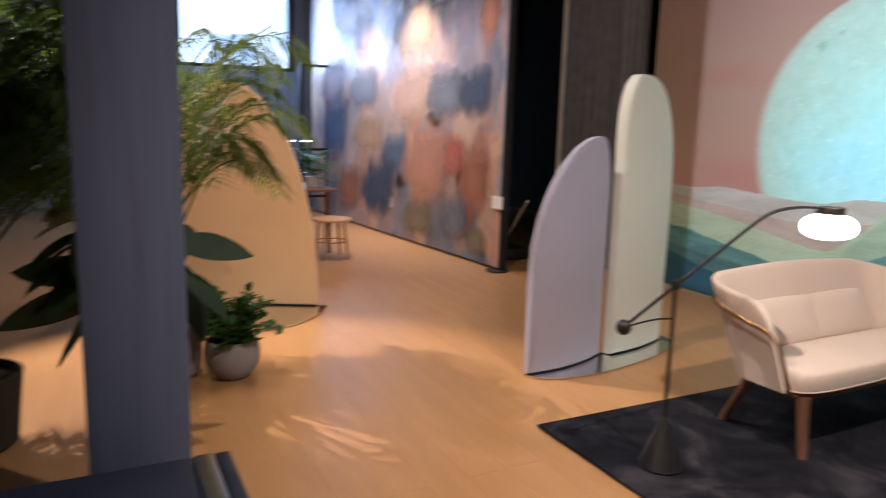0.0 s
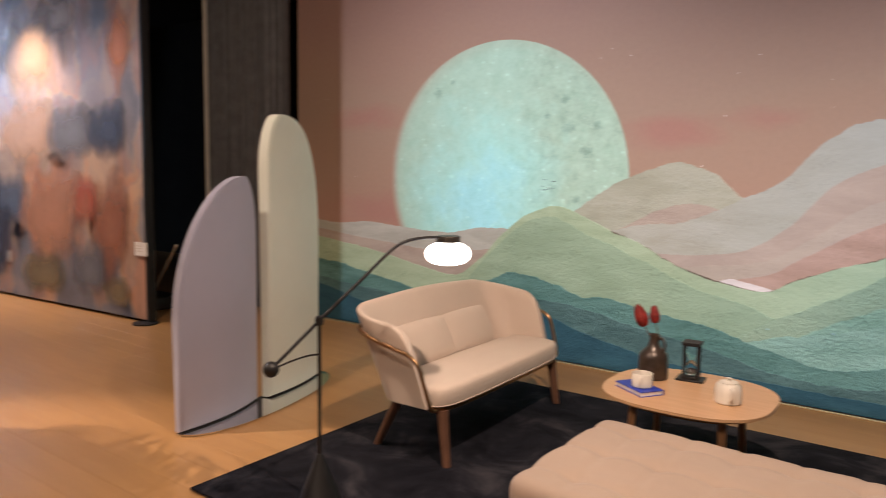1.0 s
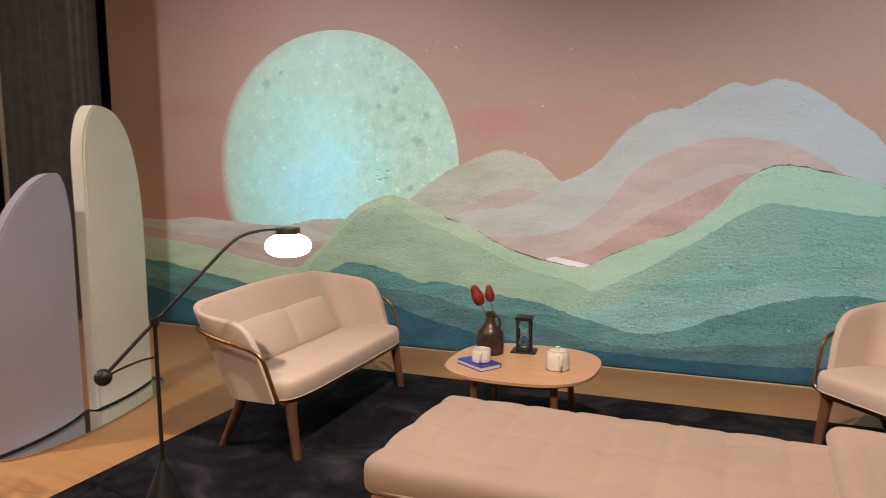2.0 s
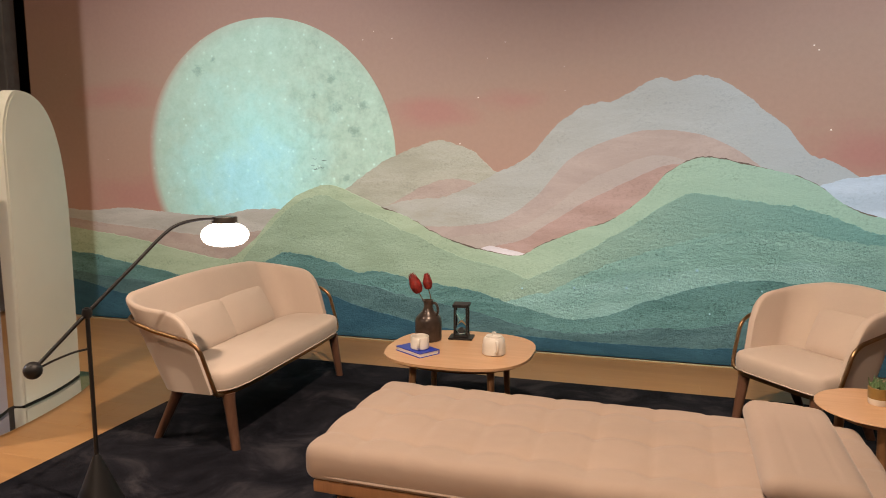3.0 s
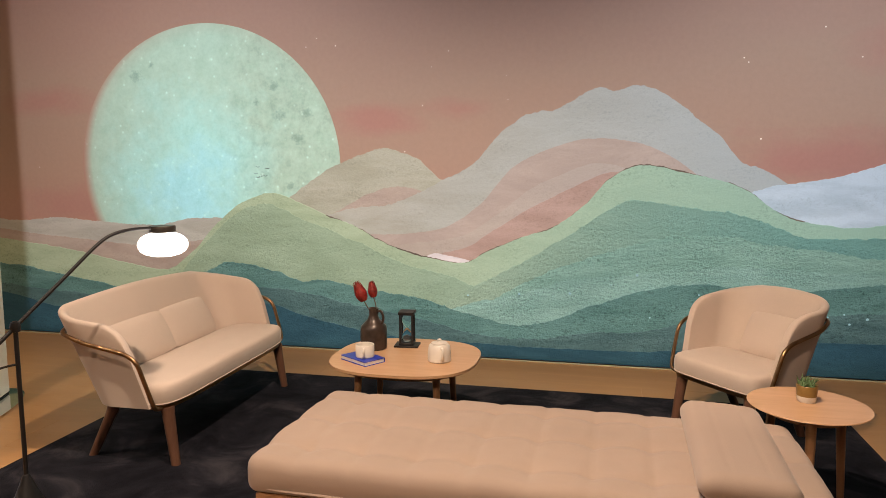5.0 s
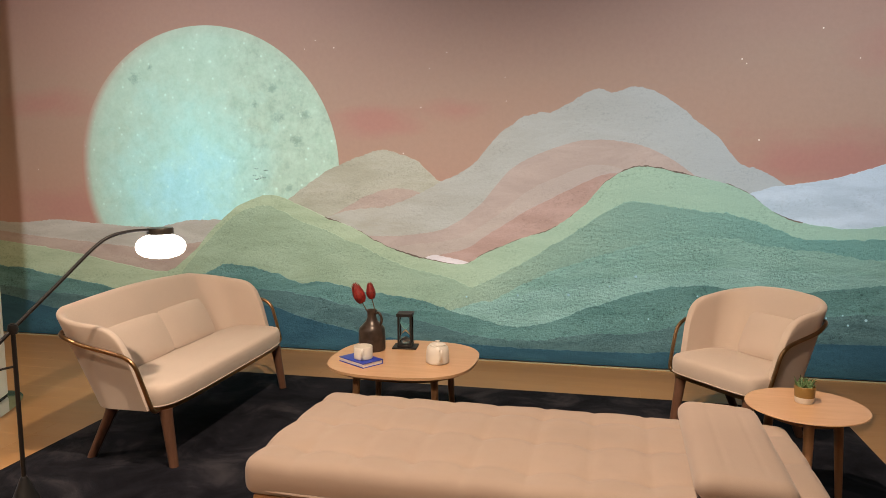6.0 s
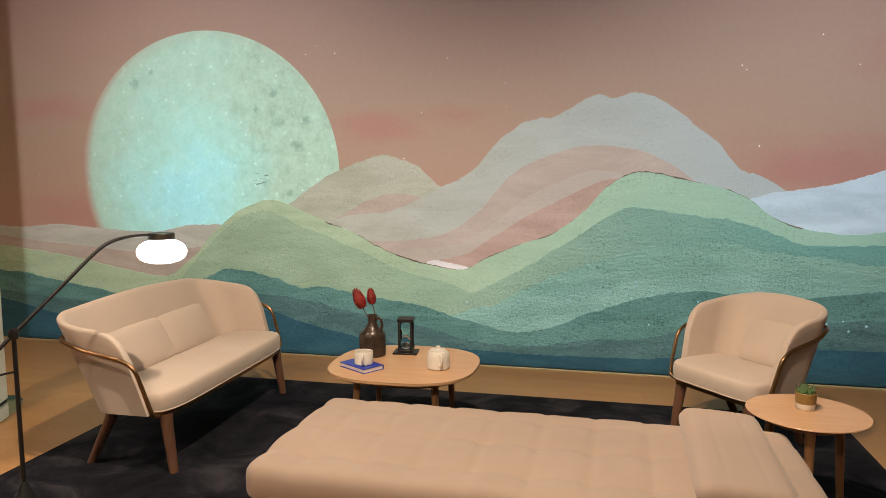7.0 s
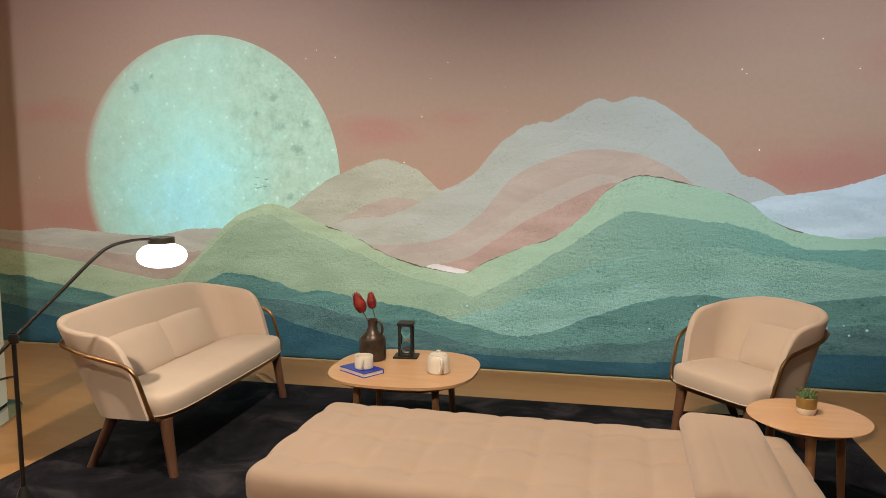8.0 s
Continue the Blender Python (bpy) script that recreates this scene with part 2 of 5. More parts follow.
def wash(name, c):
    """Watercolour wash: cloudy pigment that thins out towards the blot's rim."""
    m = Mat(name, 0.5, 0.0, 0.5)
    col = m.ramp(m.noise(2.2, 6, (1, 1, 0.7), 0.6, 0.5), [(0.30, tone(c, 0.72)), (0.55, c), (0.75, tone(c, 1.3))])
    m.colour(col)
    g = m.n("ShaderNodeTexCoord")
    d = m.n("ShaderNodeVectorMath")
    d.operation = "DISTANCE"
    d.inputs[1].default_value = (0.5, 0.5, 0.5)
    flat = m.n("ShaderNodeMapping", Scale=(1, 0, 1), Location=(0, 0.5, 0))
    m.l(g.outputs["Generated"], flat.inputs["Vector"])
    m.l(flat.outputs[0], d.inputs[0])
    add = m.n("ShaderNodeMath")
    add.operation = "MULTIPLY_ADD"
    m.l(m.noise(1.9, 4, (1, 1, 0.6), 0.55, 0.5), add.inputs[0])
    add.inputs[1].default_value = 1.05
    m.l(d.outputs["Value"], add.inputs[2])
    k = m.ramp(add.outputs[0], [(0.55, (0.80, 0.80, 0.80)), (0.74, (0.55, 0.55, 0.55)), (0.86, (0.25, 0.25, 0.25)), (0.98, (0, 0, 0))])
    m.l(k, m.b.inputs["Alpha"])
    return m.m


def rug_pile():
    m = Mat("rug_pile", 0.95, 0.0, 0.1)
    m.b.inputs["Sheen Weight"].default_value = 0.0
    c = m.ramp(m.noise(3.0, 7, (1, 1, 1), 0.62, 0.8), [(0.38, (0.006, 0.0065, 0.0105)), (0.52, (0.014, 0.0145, 0.021)), (0.68, (0.042, 0.041, 0.050))])
    m.colour(m.mix(0.4, c, m.ramp(m.noise(260, 3), [(0.3, (0.6, 0.6, 0.6)), (0.7, (1.3, 1.3, 1.3))]), "MULTIPLY"))
    m.bump(m.noise(260, 3), 0.7, 0.006)
    m.bump(m.noise(7, 4), 0.25, 0.02)
    return m.m


def column_paint():
    m = Mat("column_cloth", 0.8, 0.0, 0.3)
    streak = m.noise(26, 4, (1, 1, 0.04), 0.6)
    m.colour(m.ramp(streak, [(0.3, (0.10, 0.13, 0.215)), (0.7, (0.14, 0.18, 0.29))]))
    m.bump(streak, 0.25, 0.004)
    return m.m


def glow(name, c, s):
    m = bpy.data.materials.new(name)
    m.use_nodes = True
    b = m.node_tree.nodes["Principled BSDF"]
    b.inputs["Base Color"].default_value = (*c, 1)
    b.inputs["Emission Color"].default_value = (*c, 1)
    b.inputs["Emission Strength"].default_value = s
    return m


def clear_glass():
    m = Mat("clear_glass", 0.02)
    m.b.inputs["Base Color"].default_value = (0.95, 0.98, 0.97, 1)
    m.b.inputs["Transmission Weight"].default_value = 1.0
    m.b.inputs["IOR"].default_value = 1.45
    return m.m


def street_view():
    """Bright daylight street behind the window, in soft pale blocks."""
    m = bpy.data.materials.new("street_view")
    m.use_nodes = True
    t = m.node_tree
    b = t.nodes["Principled BSDF"]
    co, v, r = t.nodes.new("ShaderNodeTexCoord"), t.nodes.new("ShaderNodeTexVoronoi"), t.nodes.new("ShaderNodeValToRGB")
    mp = t.nodes.new("ShaderNodeMapping")
    mp.inputs["Scale"].default_value = (1, 1.2, 0.7)
    v.distance, v.inputs["Scale"].default_value = "CHEBYCHEV", 1.1
    e = r.color_ramp.elements
    r.color_ramp.interpolation = "CONSTANT"
    e[0].color, e[1].color, e[1].position = (0.85, 0.93, 1, 1), (0.8, 0.42, 0.55, 1), 0.8
    s = e.new(0.6)
    s.color = (0.42, 0.56, 0.80, 1)
    t.links.new(co.outputs["Object"], mp.inputs[0])
    t.links.new(mp.outputs[0], v.inputs["Vector"])
    t.links.new(v.outputs["Color"], r.inputs["Fac"])
    t.links.new(r.outputs[0], b.inputs["Emission Color"])
    b.inputs["Emission Strength"].default_value = 1.35
    return m


M_CREAM = fabric("cream_wool", (0.62, 0.52, 0.44))
M_BED = fabric("cream_linen", (0.42, 0.33, 0.27), 500)
M_WALNUT = timber("walnut", (0.17, 0.085, 0.052), (0.09, 0.044, 0.028), (9, 9, 1))
M_OAK = timber("oak_top", (0.60, 0.375, 0.21), (0.52, 0.305, 0.16), (1, 9, 9), 0.35)
M_OAKLEG = timber("oak_leg", (0.40, 0.21, 0.10), (0.28, 0.14, 0.07), (9, 9, 1), 0.4)
M_FLOOR = timber("oak_floor", (0.43, 0.243, 0.098), (0.375, 0.205, 0.080), (1, 7, 7), 0.3, True, 1.6)
M_SUB = plain("floor_joint", (0.08, 0.05, 0.03), 0.8)
M_BRONZE = plain("aged_bronze", (0.30, 0.18, 0.09), 0.32, 1.0, 0.2, 30)
M_BLACK = plain("black_metal", (0.007, 0.007, 0.008), 0.5, 0.0, 0.2, 20)
M_DARKBRONZE = plain("dark_bronze_cap", (0.05, 0.042, 0.034), 0.4, 0.6, 0.2, 20)
M_SHADE = glow("opal_glass_lit", (1.0, 0.90, 0.76), 6.0)
M_RUG = rug_pile()
M_VASE = plain("glazed_stoneware", (0.056, 0.041, 0.033), 0.3, 0.25, 0.45, 25, 0.15, 90)
M_WHITE = plain("white_ceramic", (0.72, 0.69, 0.63), 0.35, 0.0, 0.05, 12)
M_PAGES = plain("book_pages", (0.88, 0.86, 0.82), 0.8, 0.0, 0.06, 60)
M_BLUE = plain("blue_cover", (0.018, 0.045, 0.42), 0.4, 0.0, 0.1, 10)
M_RED = plain("red_petal", (0.23, 0.018, 0.013), 0.55, 0.0, 0.55, 40)
M_STEM = plain("dry_stem", (0.10, 0.07, 0.035), 0.7)
M_GLASS = clear_glass()
M_BULBGLASS = clear_glass()
M_BULBGLASS.node_tree.nodes["Principled BSDF"].inputs["IOR"].default_value = 1.08
M_SAND = plain("pale_sand", (0.34, 0.35, 0.35), 0.9)
M_MUSTARD = plain("mustard_glaze", (0.26, 0.16, 0.045), 0.4, 0.0, 0.15, 30)
M_SUCC = plain("succulent_leaf", (0.10, 0.17, 0.07), 0.5, 0.0, 0.4, 40)
M_LEAF = leafy("palm_leaf", (0.075, 0.122, 0.026), 0.62, 0.0, 0.45, 9)
M_LEAFP = leafy("shaded_palm_leaf", (0.065, 0.12, 0.035), 0.8, 0.0, 0.4, 9)
M_LEAF2 = leafy("bush_leaf", (0.04, 0.12, 0.03), 0.42, 0.0, 0.4, 14)
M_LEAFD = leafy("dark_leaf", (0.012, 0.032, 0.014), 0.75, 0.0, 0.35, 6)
M_TRUNK = plain("palm_trunk", (0.09, 0.06, 0.035), 0.85, 0.0, 0.4, 25, 0.5, 60)
M_POT = plain("grey_pot", (0.27, 0.27, 0.285), 0.65, 0.0, 0.08, 12, 0.15, 150)
M_SOIL = plain("soil", (0.03, 0.022, 0.016), 0.95, 0.0, 0.3, 60, 0.6, 120)
M_LILAC = fabric("lilac_felt", (0.41, 0.415, 0.54), 900)
M_PALE = fabric("pale_sage_felt", (0.75, 0.80, 0.73), 900)
M_TAN = fabric("tan_felt", (0.80, 0.55, 0.30), 900)
M_MIRROR = plain("polished_steel", (0.80, 0.80, 0.80), 0.04, 1.0, 0.03, 3)
M_CURTAIN = plain("charcoal_curtain", (0.135, 0.14, 0.15), 0.85, 0.0, 0.2, 8, 0.3, 300)
M_POLE = plain("grey_pole", (0.62, 0.58, 0.50), 0.6, 0.0)
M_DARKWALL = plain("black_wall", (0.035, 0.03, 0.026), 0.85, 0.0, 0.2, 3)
M_PALEBLUE = plain("daylit_pane_blue", (0.30, 0.40, 0.52), 0.6, 0.0, 0.1, 3)
M_BLUEWALL = plain("slate_blue_wall", (0.33, 0.43, 0.58), 0.7, 0.0, 0.12, 3)
M_GREYWALL = plain("grey_wall", (0.30, 0.27, 0.25), 0.8, 0.0, 0.1, 2)
M_CEIL = plain("dark_ceiling", (0.07, 0.065, 0.06), 0.85, 0.0, 0.15, 2)
M_COLUMN = column_paint()
M_CABINET = plain("navy_laminate", (0.016, 0.022, 0.045), 0.45, 0.0, 0.15, 5)
M_STEEL = plain("brushed_steel", (0.50, 0.49, 0.46), 0.35, 1.0, 0.12, 20)
M_BRASS = plain("pale_brass", (0.42, 0.40, 0.26), 0.6, 0.0, 0.1, 20)
M_CARD = plain("white_card", (0.8, 0.78, 0.74), 0.6)
M_BLOT = panel_ground()
WASH = {k: wash(k + "_wash", c) for k, c in {
    "salmon": (0.56, 0.29, 0.19), "red": (0.50, 0.13, 0.08), "rust": (0.40, 0.17, 0.10), "navy": (0.07, 0.085, 0.14), "grey": (0.20, 0.21, 0.25),
    "tan": (0.52, 0.36, 0.22), "peach": (0.66, 0.46, 0.34), "blue": (0.12, 0.16, 0.25), "olive": (0.26, 0.21, 0.13), "mauve": (0.40, 0.28, 0.29), "orange": (0.72, 0.30, 0.12), "pale": (0.62, 0.55, 0.50)}.items()}
M_SKY = sky_paint()
M_MOON = moon_paint()
M_STREET = street_view()
# colours standing in for the projected stars, birds and twinkles
M_STAR = plain("star_projection", (0.95, 0.9, 0.8), 0.8, 0.0, 0.05)
M_BIRD = plain("bird_projection", (0.03, 0.03, 0.03), 0.9)
M_TWINKLE = plain("twinkle_projection", (0.36, 0.62, 0.68), 0.8)

# ---------------------------------------------------------------- mesh helpers


def mesh_of(bm, name, smooth=True):
    me = bpy.data.meshes.new(name)
    bmesh.ops.recalc_face_normals(bm, faces=bm.faces)
    bm.to_mesh(me)
    bm.free()
    if smooth:
        for p in me.polygons:
            p.use_smooth = True
        me.set_sharp_from_angle(angle=radians(38))
    return me


def part(name, bm, material, parent=None, label="", smooth=True):
    me = mesh_of(bm, name, smooth) if isinstance(bm, bmesh.types.BMesh) else bm
    if not me.materials:
        me.materials.append(material)
    ob = new(name, me)
    ob.parent = parent
    return tagged(ob, label)


def thing(name, label, category, m=None, group="", kind=""):
    ob = new(name)
    ob.empty_display_size = 0.1
    ob.matrix_world = m or Matrix()
    return tagged(ob, label, category, group, kind)


def single(name, bm, material, label, category, m=None, group="", kind=""):
    ob = part(name, bm, material)
    if m:
        ob.matrix_world = m
    return tagged(ob, label, category, group, kind)


def box(x0, x1, y0, y1, z0, z1, r=0.0, seg=2):
    bm = bmesh.new()
    bmesh.ops.create_cube(bm, size=1)
    for v in bm.verts:
        v.co = ((x0 + x1) / 2 + v.co.x * (x1 - x0), (y0 + y1) / 2 + v.co.y * (y1 - y0), (z0 + z1) / 2 + v.co.z * (z1 - z0))
    if r:
        bmesh.ops.bevel(bm, geom=bm.edges[:], offset=r, segments=seg, profile=0.5, affect="EDGES")
    return bm


def tube(pts, r, n=10, bm=None, closed=False, r_end=None):
    bm = bm or bmesh.new()
    pts = [Vector(p) for p in pts]
    rings, up = [], None
    k = len(pts)
    for i, p in enumerate(pts):
        a = pts[i - 1] if (i or closed) else p
        b = pts[(i + 1) % k] if (i < k - 1 or closed) else p
        d = (b - a).normalized()
        if up is None:
            up = d.orthogonal().normalized()
        up = (up - d * up.dot(d)).normalized()
        side = d.cross(up)
        rr = r if r_end is None else r + (r_end - r) * i / (k - 1)
        rings.append([bm.verts.new(p + (up * math.cos(2 * math.pi * j / n) + side * math.sin(2 * math.pi * j / n)) * rr) for j in range(n)])
    for i in range(k if closed else k - 1):
        a, b = rings[i], rings[(i + 1) % k]
        for j in range(n):
            bm.faces.new((a[j], a[(j + 1) % n], b[(j + 1) % n], b[j]))
    if not closed:
        bm.faces.new(rings[0][::-1])
        bm.faces.new(rings[-1])
    return bm


def smooth_path(pts, steps=8):
    """Catmull-Rom through the points."""
    pts = [Vector(p) for p in pts]
    out = []
    for i in range(len(pts) - 1):
        p0, p1, p2, p3 = pts[max(i - 1, 0)], pts[i], pts[i + 1], pts[min(i + 2, len(pts) - 1)]
        for s in range(steps):
            t = s / steps
            out.append(0.5 * (2 * p1 + (p2 - p0) * t + (2 * p0 - 5 * p1 + 4 * p2 - p3) * t * t + (3 * p1 - p0 - 3 * p2 + p3) * t ** 3))
    return out + [pts[-1]]


def lathe(profile, n=40, bm=None, at=(0, 0, 0)):
    bm = bm or bmesh.new()
    rings = []
    for r, z in profile:
        rings.append([bm.verts.new((at[0] + r * math.cos(2 * math.pi * j / n), at[1] + r * math.sin(2 * math.pi * j / n), at[2] + z)) for j in range(n)])
    for a, b in zip(rings, rings[1:]):
        for j in range(n):
            bm.faces.new((a[j], a[(j + 1) % n], b[(j + 1) % n], b[j]))
    if profile[0][0] > 1e-6:
        bm.faces.new(rings[0][::-1])
    if profile[-1][0] > 1e-6:
        bm.faces.new(rings[-1])
    bmesh.ops.remove_doubles(bm, verts=bm.verts, dist=1e-5)
    return bm


def slab(outline, z0, z1, r=0.0, seg=2):
    """A flat plate from an outline in x, y."""
    bm = bmesh.new()
    lo = [bm.verts.new((x, y, z0)) for x, y in outline]
    hi = [bm.verts.new((x, y, z1)) for x, y in outline]
    k = len(outline)
    bm.faces.new(lo[::-1])
    top = bm.faces.new(hi)
    for i in range(k):
        bm.faces.new((lo[i], lo[(i + 1) % k], hi[(i + 1) % k], hi[i]))
    if r:
        bmesh.ops.bevel(bm, geom=[e for e in bm.edges if len({round(v.co.z, 5) for v in e.verts}) == 1], offset=r, segments=seg, profile=0.5, affect="EDGES")
    return bm


def superellipse(a, b, p, n=64):
    out = []
    for i in range(n):
        t = 2 * math.pi * i / n
        c, s = math.cos(t), math.sin(t)
        out.append((a * math.copysign(abs(c) ** (2 / p), c), b * math.copysign(abs(s) ** (2 / p), s)))
    return out


def rounded_block(hx, hy, hz, r, nx, ny, nz, shift=None):
    """A finely divided block with rounded edges, centred; shift(p) moves its points."""
    bm = bmesh.new()
    for axis in range(3):
        ns = [(nx, hx), (ny, hy), (nz, hz)]
        (na, ha), (nb, hb) = ns[(axis + 1) % 3], ns[(axis + 2) % 3]
        for sign in (-1, 1):
            grid = []
            for i in range(na + 1):
                row = []
                for j in range(nb + 1):
                    p = [0, 0, 0]
                    p[axis], p[(axis + 1) % 3], p[(axis + 2) % 3] = sign * ns[axis][1], ha * (2 * i / na - 1), hb * (2 * j / nb - 1)
                    row.append(bm.verts.new(p))
                grid.append(row)
            for i in range(na):
                for j in range(nb):
                    bm.faces.new((grid[i][j], grid[i + 1][j], grid[i + 1][j + 1], grid[i][j + 1]))
    bmesh.ops.remove_doubles(bm, verts=bm.verts, dist=1e-5)
    for v in bm.verts:
        q = Vector([max(-h + r, min(h - r, c)) for c, h in zip(v.co, (hx, hy, hz))])
        d = v.co - q
        if d.length > 1e-7:
            v.co = q + d.normalized() * r
        if shift:
            v.co = shift(v.co)
    return bm


def wall(name, x0, x1, y0, y1, z0, z1, mat, label):
    return single(name, box(x0, x1, y0, y1, z0, z1), mat, label, "wall", kind="structure")


# ---------------------------------------------------------------- room
CEIL_Z = 4.0
wall("wall_north", -5.72, 3.4, 0.0, 0.15, 0, CEIL_Z, M_SKY, "peach painted mural wall with a dusk sky")
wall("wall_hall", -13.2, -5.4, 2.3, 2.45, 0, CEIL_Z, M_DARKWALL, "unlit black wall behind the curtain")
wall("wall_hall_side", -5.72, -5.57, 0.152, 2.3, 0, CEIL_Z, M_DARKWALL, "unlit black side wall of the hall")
wall("wall_east", 3.4, 3.55, -8.2, 0.15, 0, CEIL_Z, M_GREYWALL, "plain warm grey wall")
wall("wall_south", -13.2, 3.55, -8.35, -8.2, 0, CEIL_Z, M_GREYWALL, "plain warm grey wall")
single("ceiling", box(-13.2, 3.55, -8.35, 2.45, CEIL_Z, CEIL_Z + 0.1), M_CEIL, "dark painted exhibition ceiling", "ceiling", kind="structure")
wall_w = thing("wall_west", "slate blue wall with a wide high window", "wall", kind="structure")
for a in ((-8.2, 2.3, 0, 2.36), (-8.2, 2.3, 3.75, CEIL_Z), (-8.2, -3.78, 2.36, 3.75), (-1.86, 2.3, 2.36, 3.75)):
    part("wall_piece", box(-12.7, -12.5, *a), M_BLUEWALL, wall_w)
win = thing("window_1", "wide high shop window with dark frame", "window", kind="structure")
for y in (-3.78, -1.93):
    part("window_mullion", box(-12.66, -12.52, y, y + 0.07, 2.36, 3.75), M_BLACK, win)
for z in (2.36, 3.69):
    part("window_rail", box(-12.65, -12.53, -3.71, -1.93, z, z + 0.06), M_BLACK, win)
g = part("pane", box(-12.61, -12.60, -3.71, -1.93, 2.42, 3.69), M_GLASS, win)
g.visible_shadow = False
# narrow glazing beside the window: opaque panel, its daylight put into the blue
single("partition", box(-12.48, -12.44, -1.80, -1.0, 0.0, 3.9), M_PALEBLUE, "pale blue panel standing in for a daylit glazed strip", "partition")
single("backdrop", box(-15.0, -14.95, -12, 3, -1, 7), M_STREET, "bright daylight street beyond the window", "backdrop", kind="structure")

single("trim", box(-5.72, 3.4, -0.052, -0.042, 0.0, 0.010, 0.002, 1), M_BRASS, "thin pale brass strip along the mural's foot", "trim", kind="structure")

# curtain and its pole
bm = bmesh.new()
cols = []
for i in range(140):
    x = -7.05 + 1.32 * i / 139
    y = -0.12 + 0.045 * math.sin(i * 0.62 + 0.8 * math.sin(i * 0.13)) + 0.012 * math.sin(i * 1.7)
    cols.append([bm.verts.new((x, y + o, z)) for o in (0, 0.006) for z in (0.02, 2.0, 3.95)])
for a, b in zip(cols, cols[1:]):
    for k in (0, 1, 3, 4):
        bm.faces.new((a[k], b[k], b[k + 1], a[k + 1]))
    bm.faces.new((a[2], b[2], b[5], a[5]))
    bm.faces.new((a[0], b[0], b[3], a[3]))
for c in (cols[0], cols[-1]):
    bm.faces.new((c[0], c[1], c[4], c[3]))
    bm.faces.new((c[1], c[2], c[5], c[4]))
single("curtain", bm, M_CURTAIN, "floor-length pleated charcoal curtain beside the mural", "curtain")
single("curtain_post", tube([(-7.1, -0.1, 0), (-7.1, -0.1, CEIL_Z)], 0.042, 14), M_POLE, "slim grey metal post at the curtain's edge", "post")

# ---------------------------------------------------------------- the mural


def ridge_height(anchors, x):
    if x <= anchors[0][0]:
        return anchors[0][1]
    for (x0, z0), (x1, z1) in zip(anchors, anchors[1:]):
        if x <= x1:
            i = anchors.index((x0, z0))
            before, after = anchors[max(i - 1, 0)], anchors[min(i + 2, len(anchors) - 1)]
            s0 = (z1 - before[1]) / (x1 - before[0]) * (x1 - x0)
            s1 = (after[1] - z0) / (after[0] - x0) * (x1 - x0)
            t = (x - x0) / (x1 - x0)
            return z0 + s0 * (t - 2 * t * t + t ** 3) + (z1 - z0) * (3 * t * t - 2 * t ** 3) + s1 * (t ** 3 - t * t)
    return anchors[-1][1]


mural = thing("mural", "painted layered mountains in sandy relief with a huge pale projected moon", "mural")


def hill(name, anchors, mat, depth, jag=0.012, seed=0.0, low=0.016):
    """One painted hill, a thin raised layer from the ridge down, slightly proud of the one behind."""
    bm = bmesh.new()
    x0, x1 = anchors[0][0], anchors[-1][0]
    n = int((x1 - x0) / 0.009)
    prev = None
    for i in range(n + 1):
        x = x0 + (x1 - x0) * i / n
        z = ridge_height(anchors, x)
        z += jag * (noise.noise((x * 5, seed, 0)) + 0.8 * noise.noise((x * 14, seed, 3)) + 0.55 * noise.noise((x * 38, seed, 7)) + 0.3 * noise.noise((x * 90, seed, 9)))
        z = max(z, low + 0.01)
        col = [bm.verts.new((x, -depth, low)), bm.verts.new((x, -depth, z)), bm.verts.new((x, -0.0005, z))]
        if prev:
            for k in range(2):
                bm.faces.new((prev[k], col[k], col[k + 1], prev[k + 1]))
        prev = col
    return part(name, bm, mat, mural, smooth=False)


# projected moon, coloured onto a slightly flattened disc
moon = slab([(1.152 * math.cos(2 * math.pi * i / 128), 1.13 * math.sin(2 * math.pi * i / 128)) for i in range(128)], 0, 0.0025)
mo = part("projected_moon", moon, M_MOON, mural, "huge pale mint moon with faint craters")
mo.matrix_parent_inverse = Matrix()
mo.matrix_basis = pose(-3.311, -0.0005, 1.448, 90, 0, 0)

P_FAR = hill_paint("far_ridge_paint", (0.39, 0.39, 0.34), (0.43, 0.43, 0.38), 0.15)
P_ROSE = hill_paint("rose_band_paint", (0.37, 0.30, 0.25), (0.40, 0.335, 0.28), 0.2)
P_TAN = hill_paint("tan_peak_paint", (0.355, 0.36, 0.275), (0.385, 0.39, 0.315), 0.25)
P_LAV = hill_paint("lavender_peak_paint", (0.375, 0.37, 0.305), (0.395, 0.40, 0.35), 0.15, 0, (0.365, 0.42, 0.43))
P_LAV2 = hill_paint("lavender_fold_paint", (0.395, 0.34, 0.285), (0.415, 0.36, 0.305), 0.15, 0, (0.41, 0.365, 0.335))
P_PINK = hill_paint("pink_band_paint", (0.39, 0.325, 0.28), (0.41, 0.345, 0.30), 0.1)
P_PINK2 = hill_paint("pink_fold_paint", (0.385, 0.27, 0.225), (0.41, 0.295, 0.25), 0.2)
P_ICE = hill_paint("ice_ridge_paint", (0.41, 0.52, 0.60), (0.46, 0.57, 0.65), 0.15)
P_SNOW = hill_paint("snow_paint", (0.60, 0.56, 0.56), (0.66, 0.62, 0.62), 0.15)
P_MINT = hill_paint("mint_hill_paint", (0.34, 0.44, 0.29), (0.37, 0.47, 0.32), 0.3, 0, (0.29, 0.47, 0.375))
P_OLIVE = hill_paint("olive_hill_paint", (0.275, 0.38, 0.26), (0.30, 0.405, 0.285), 0.35, 0, (0.20, 0.37, 0.31))
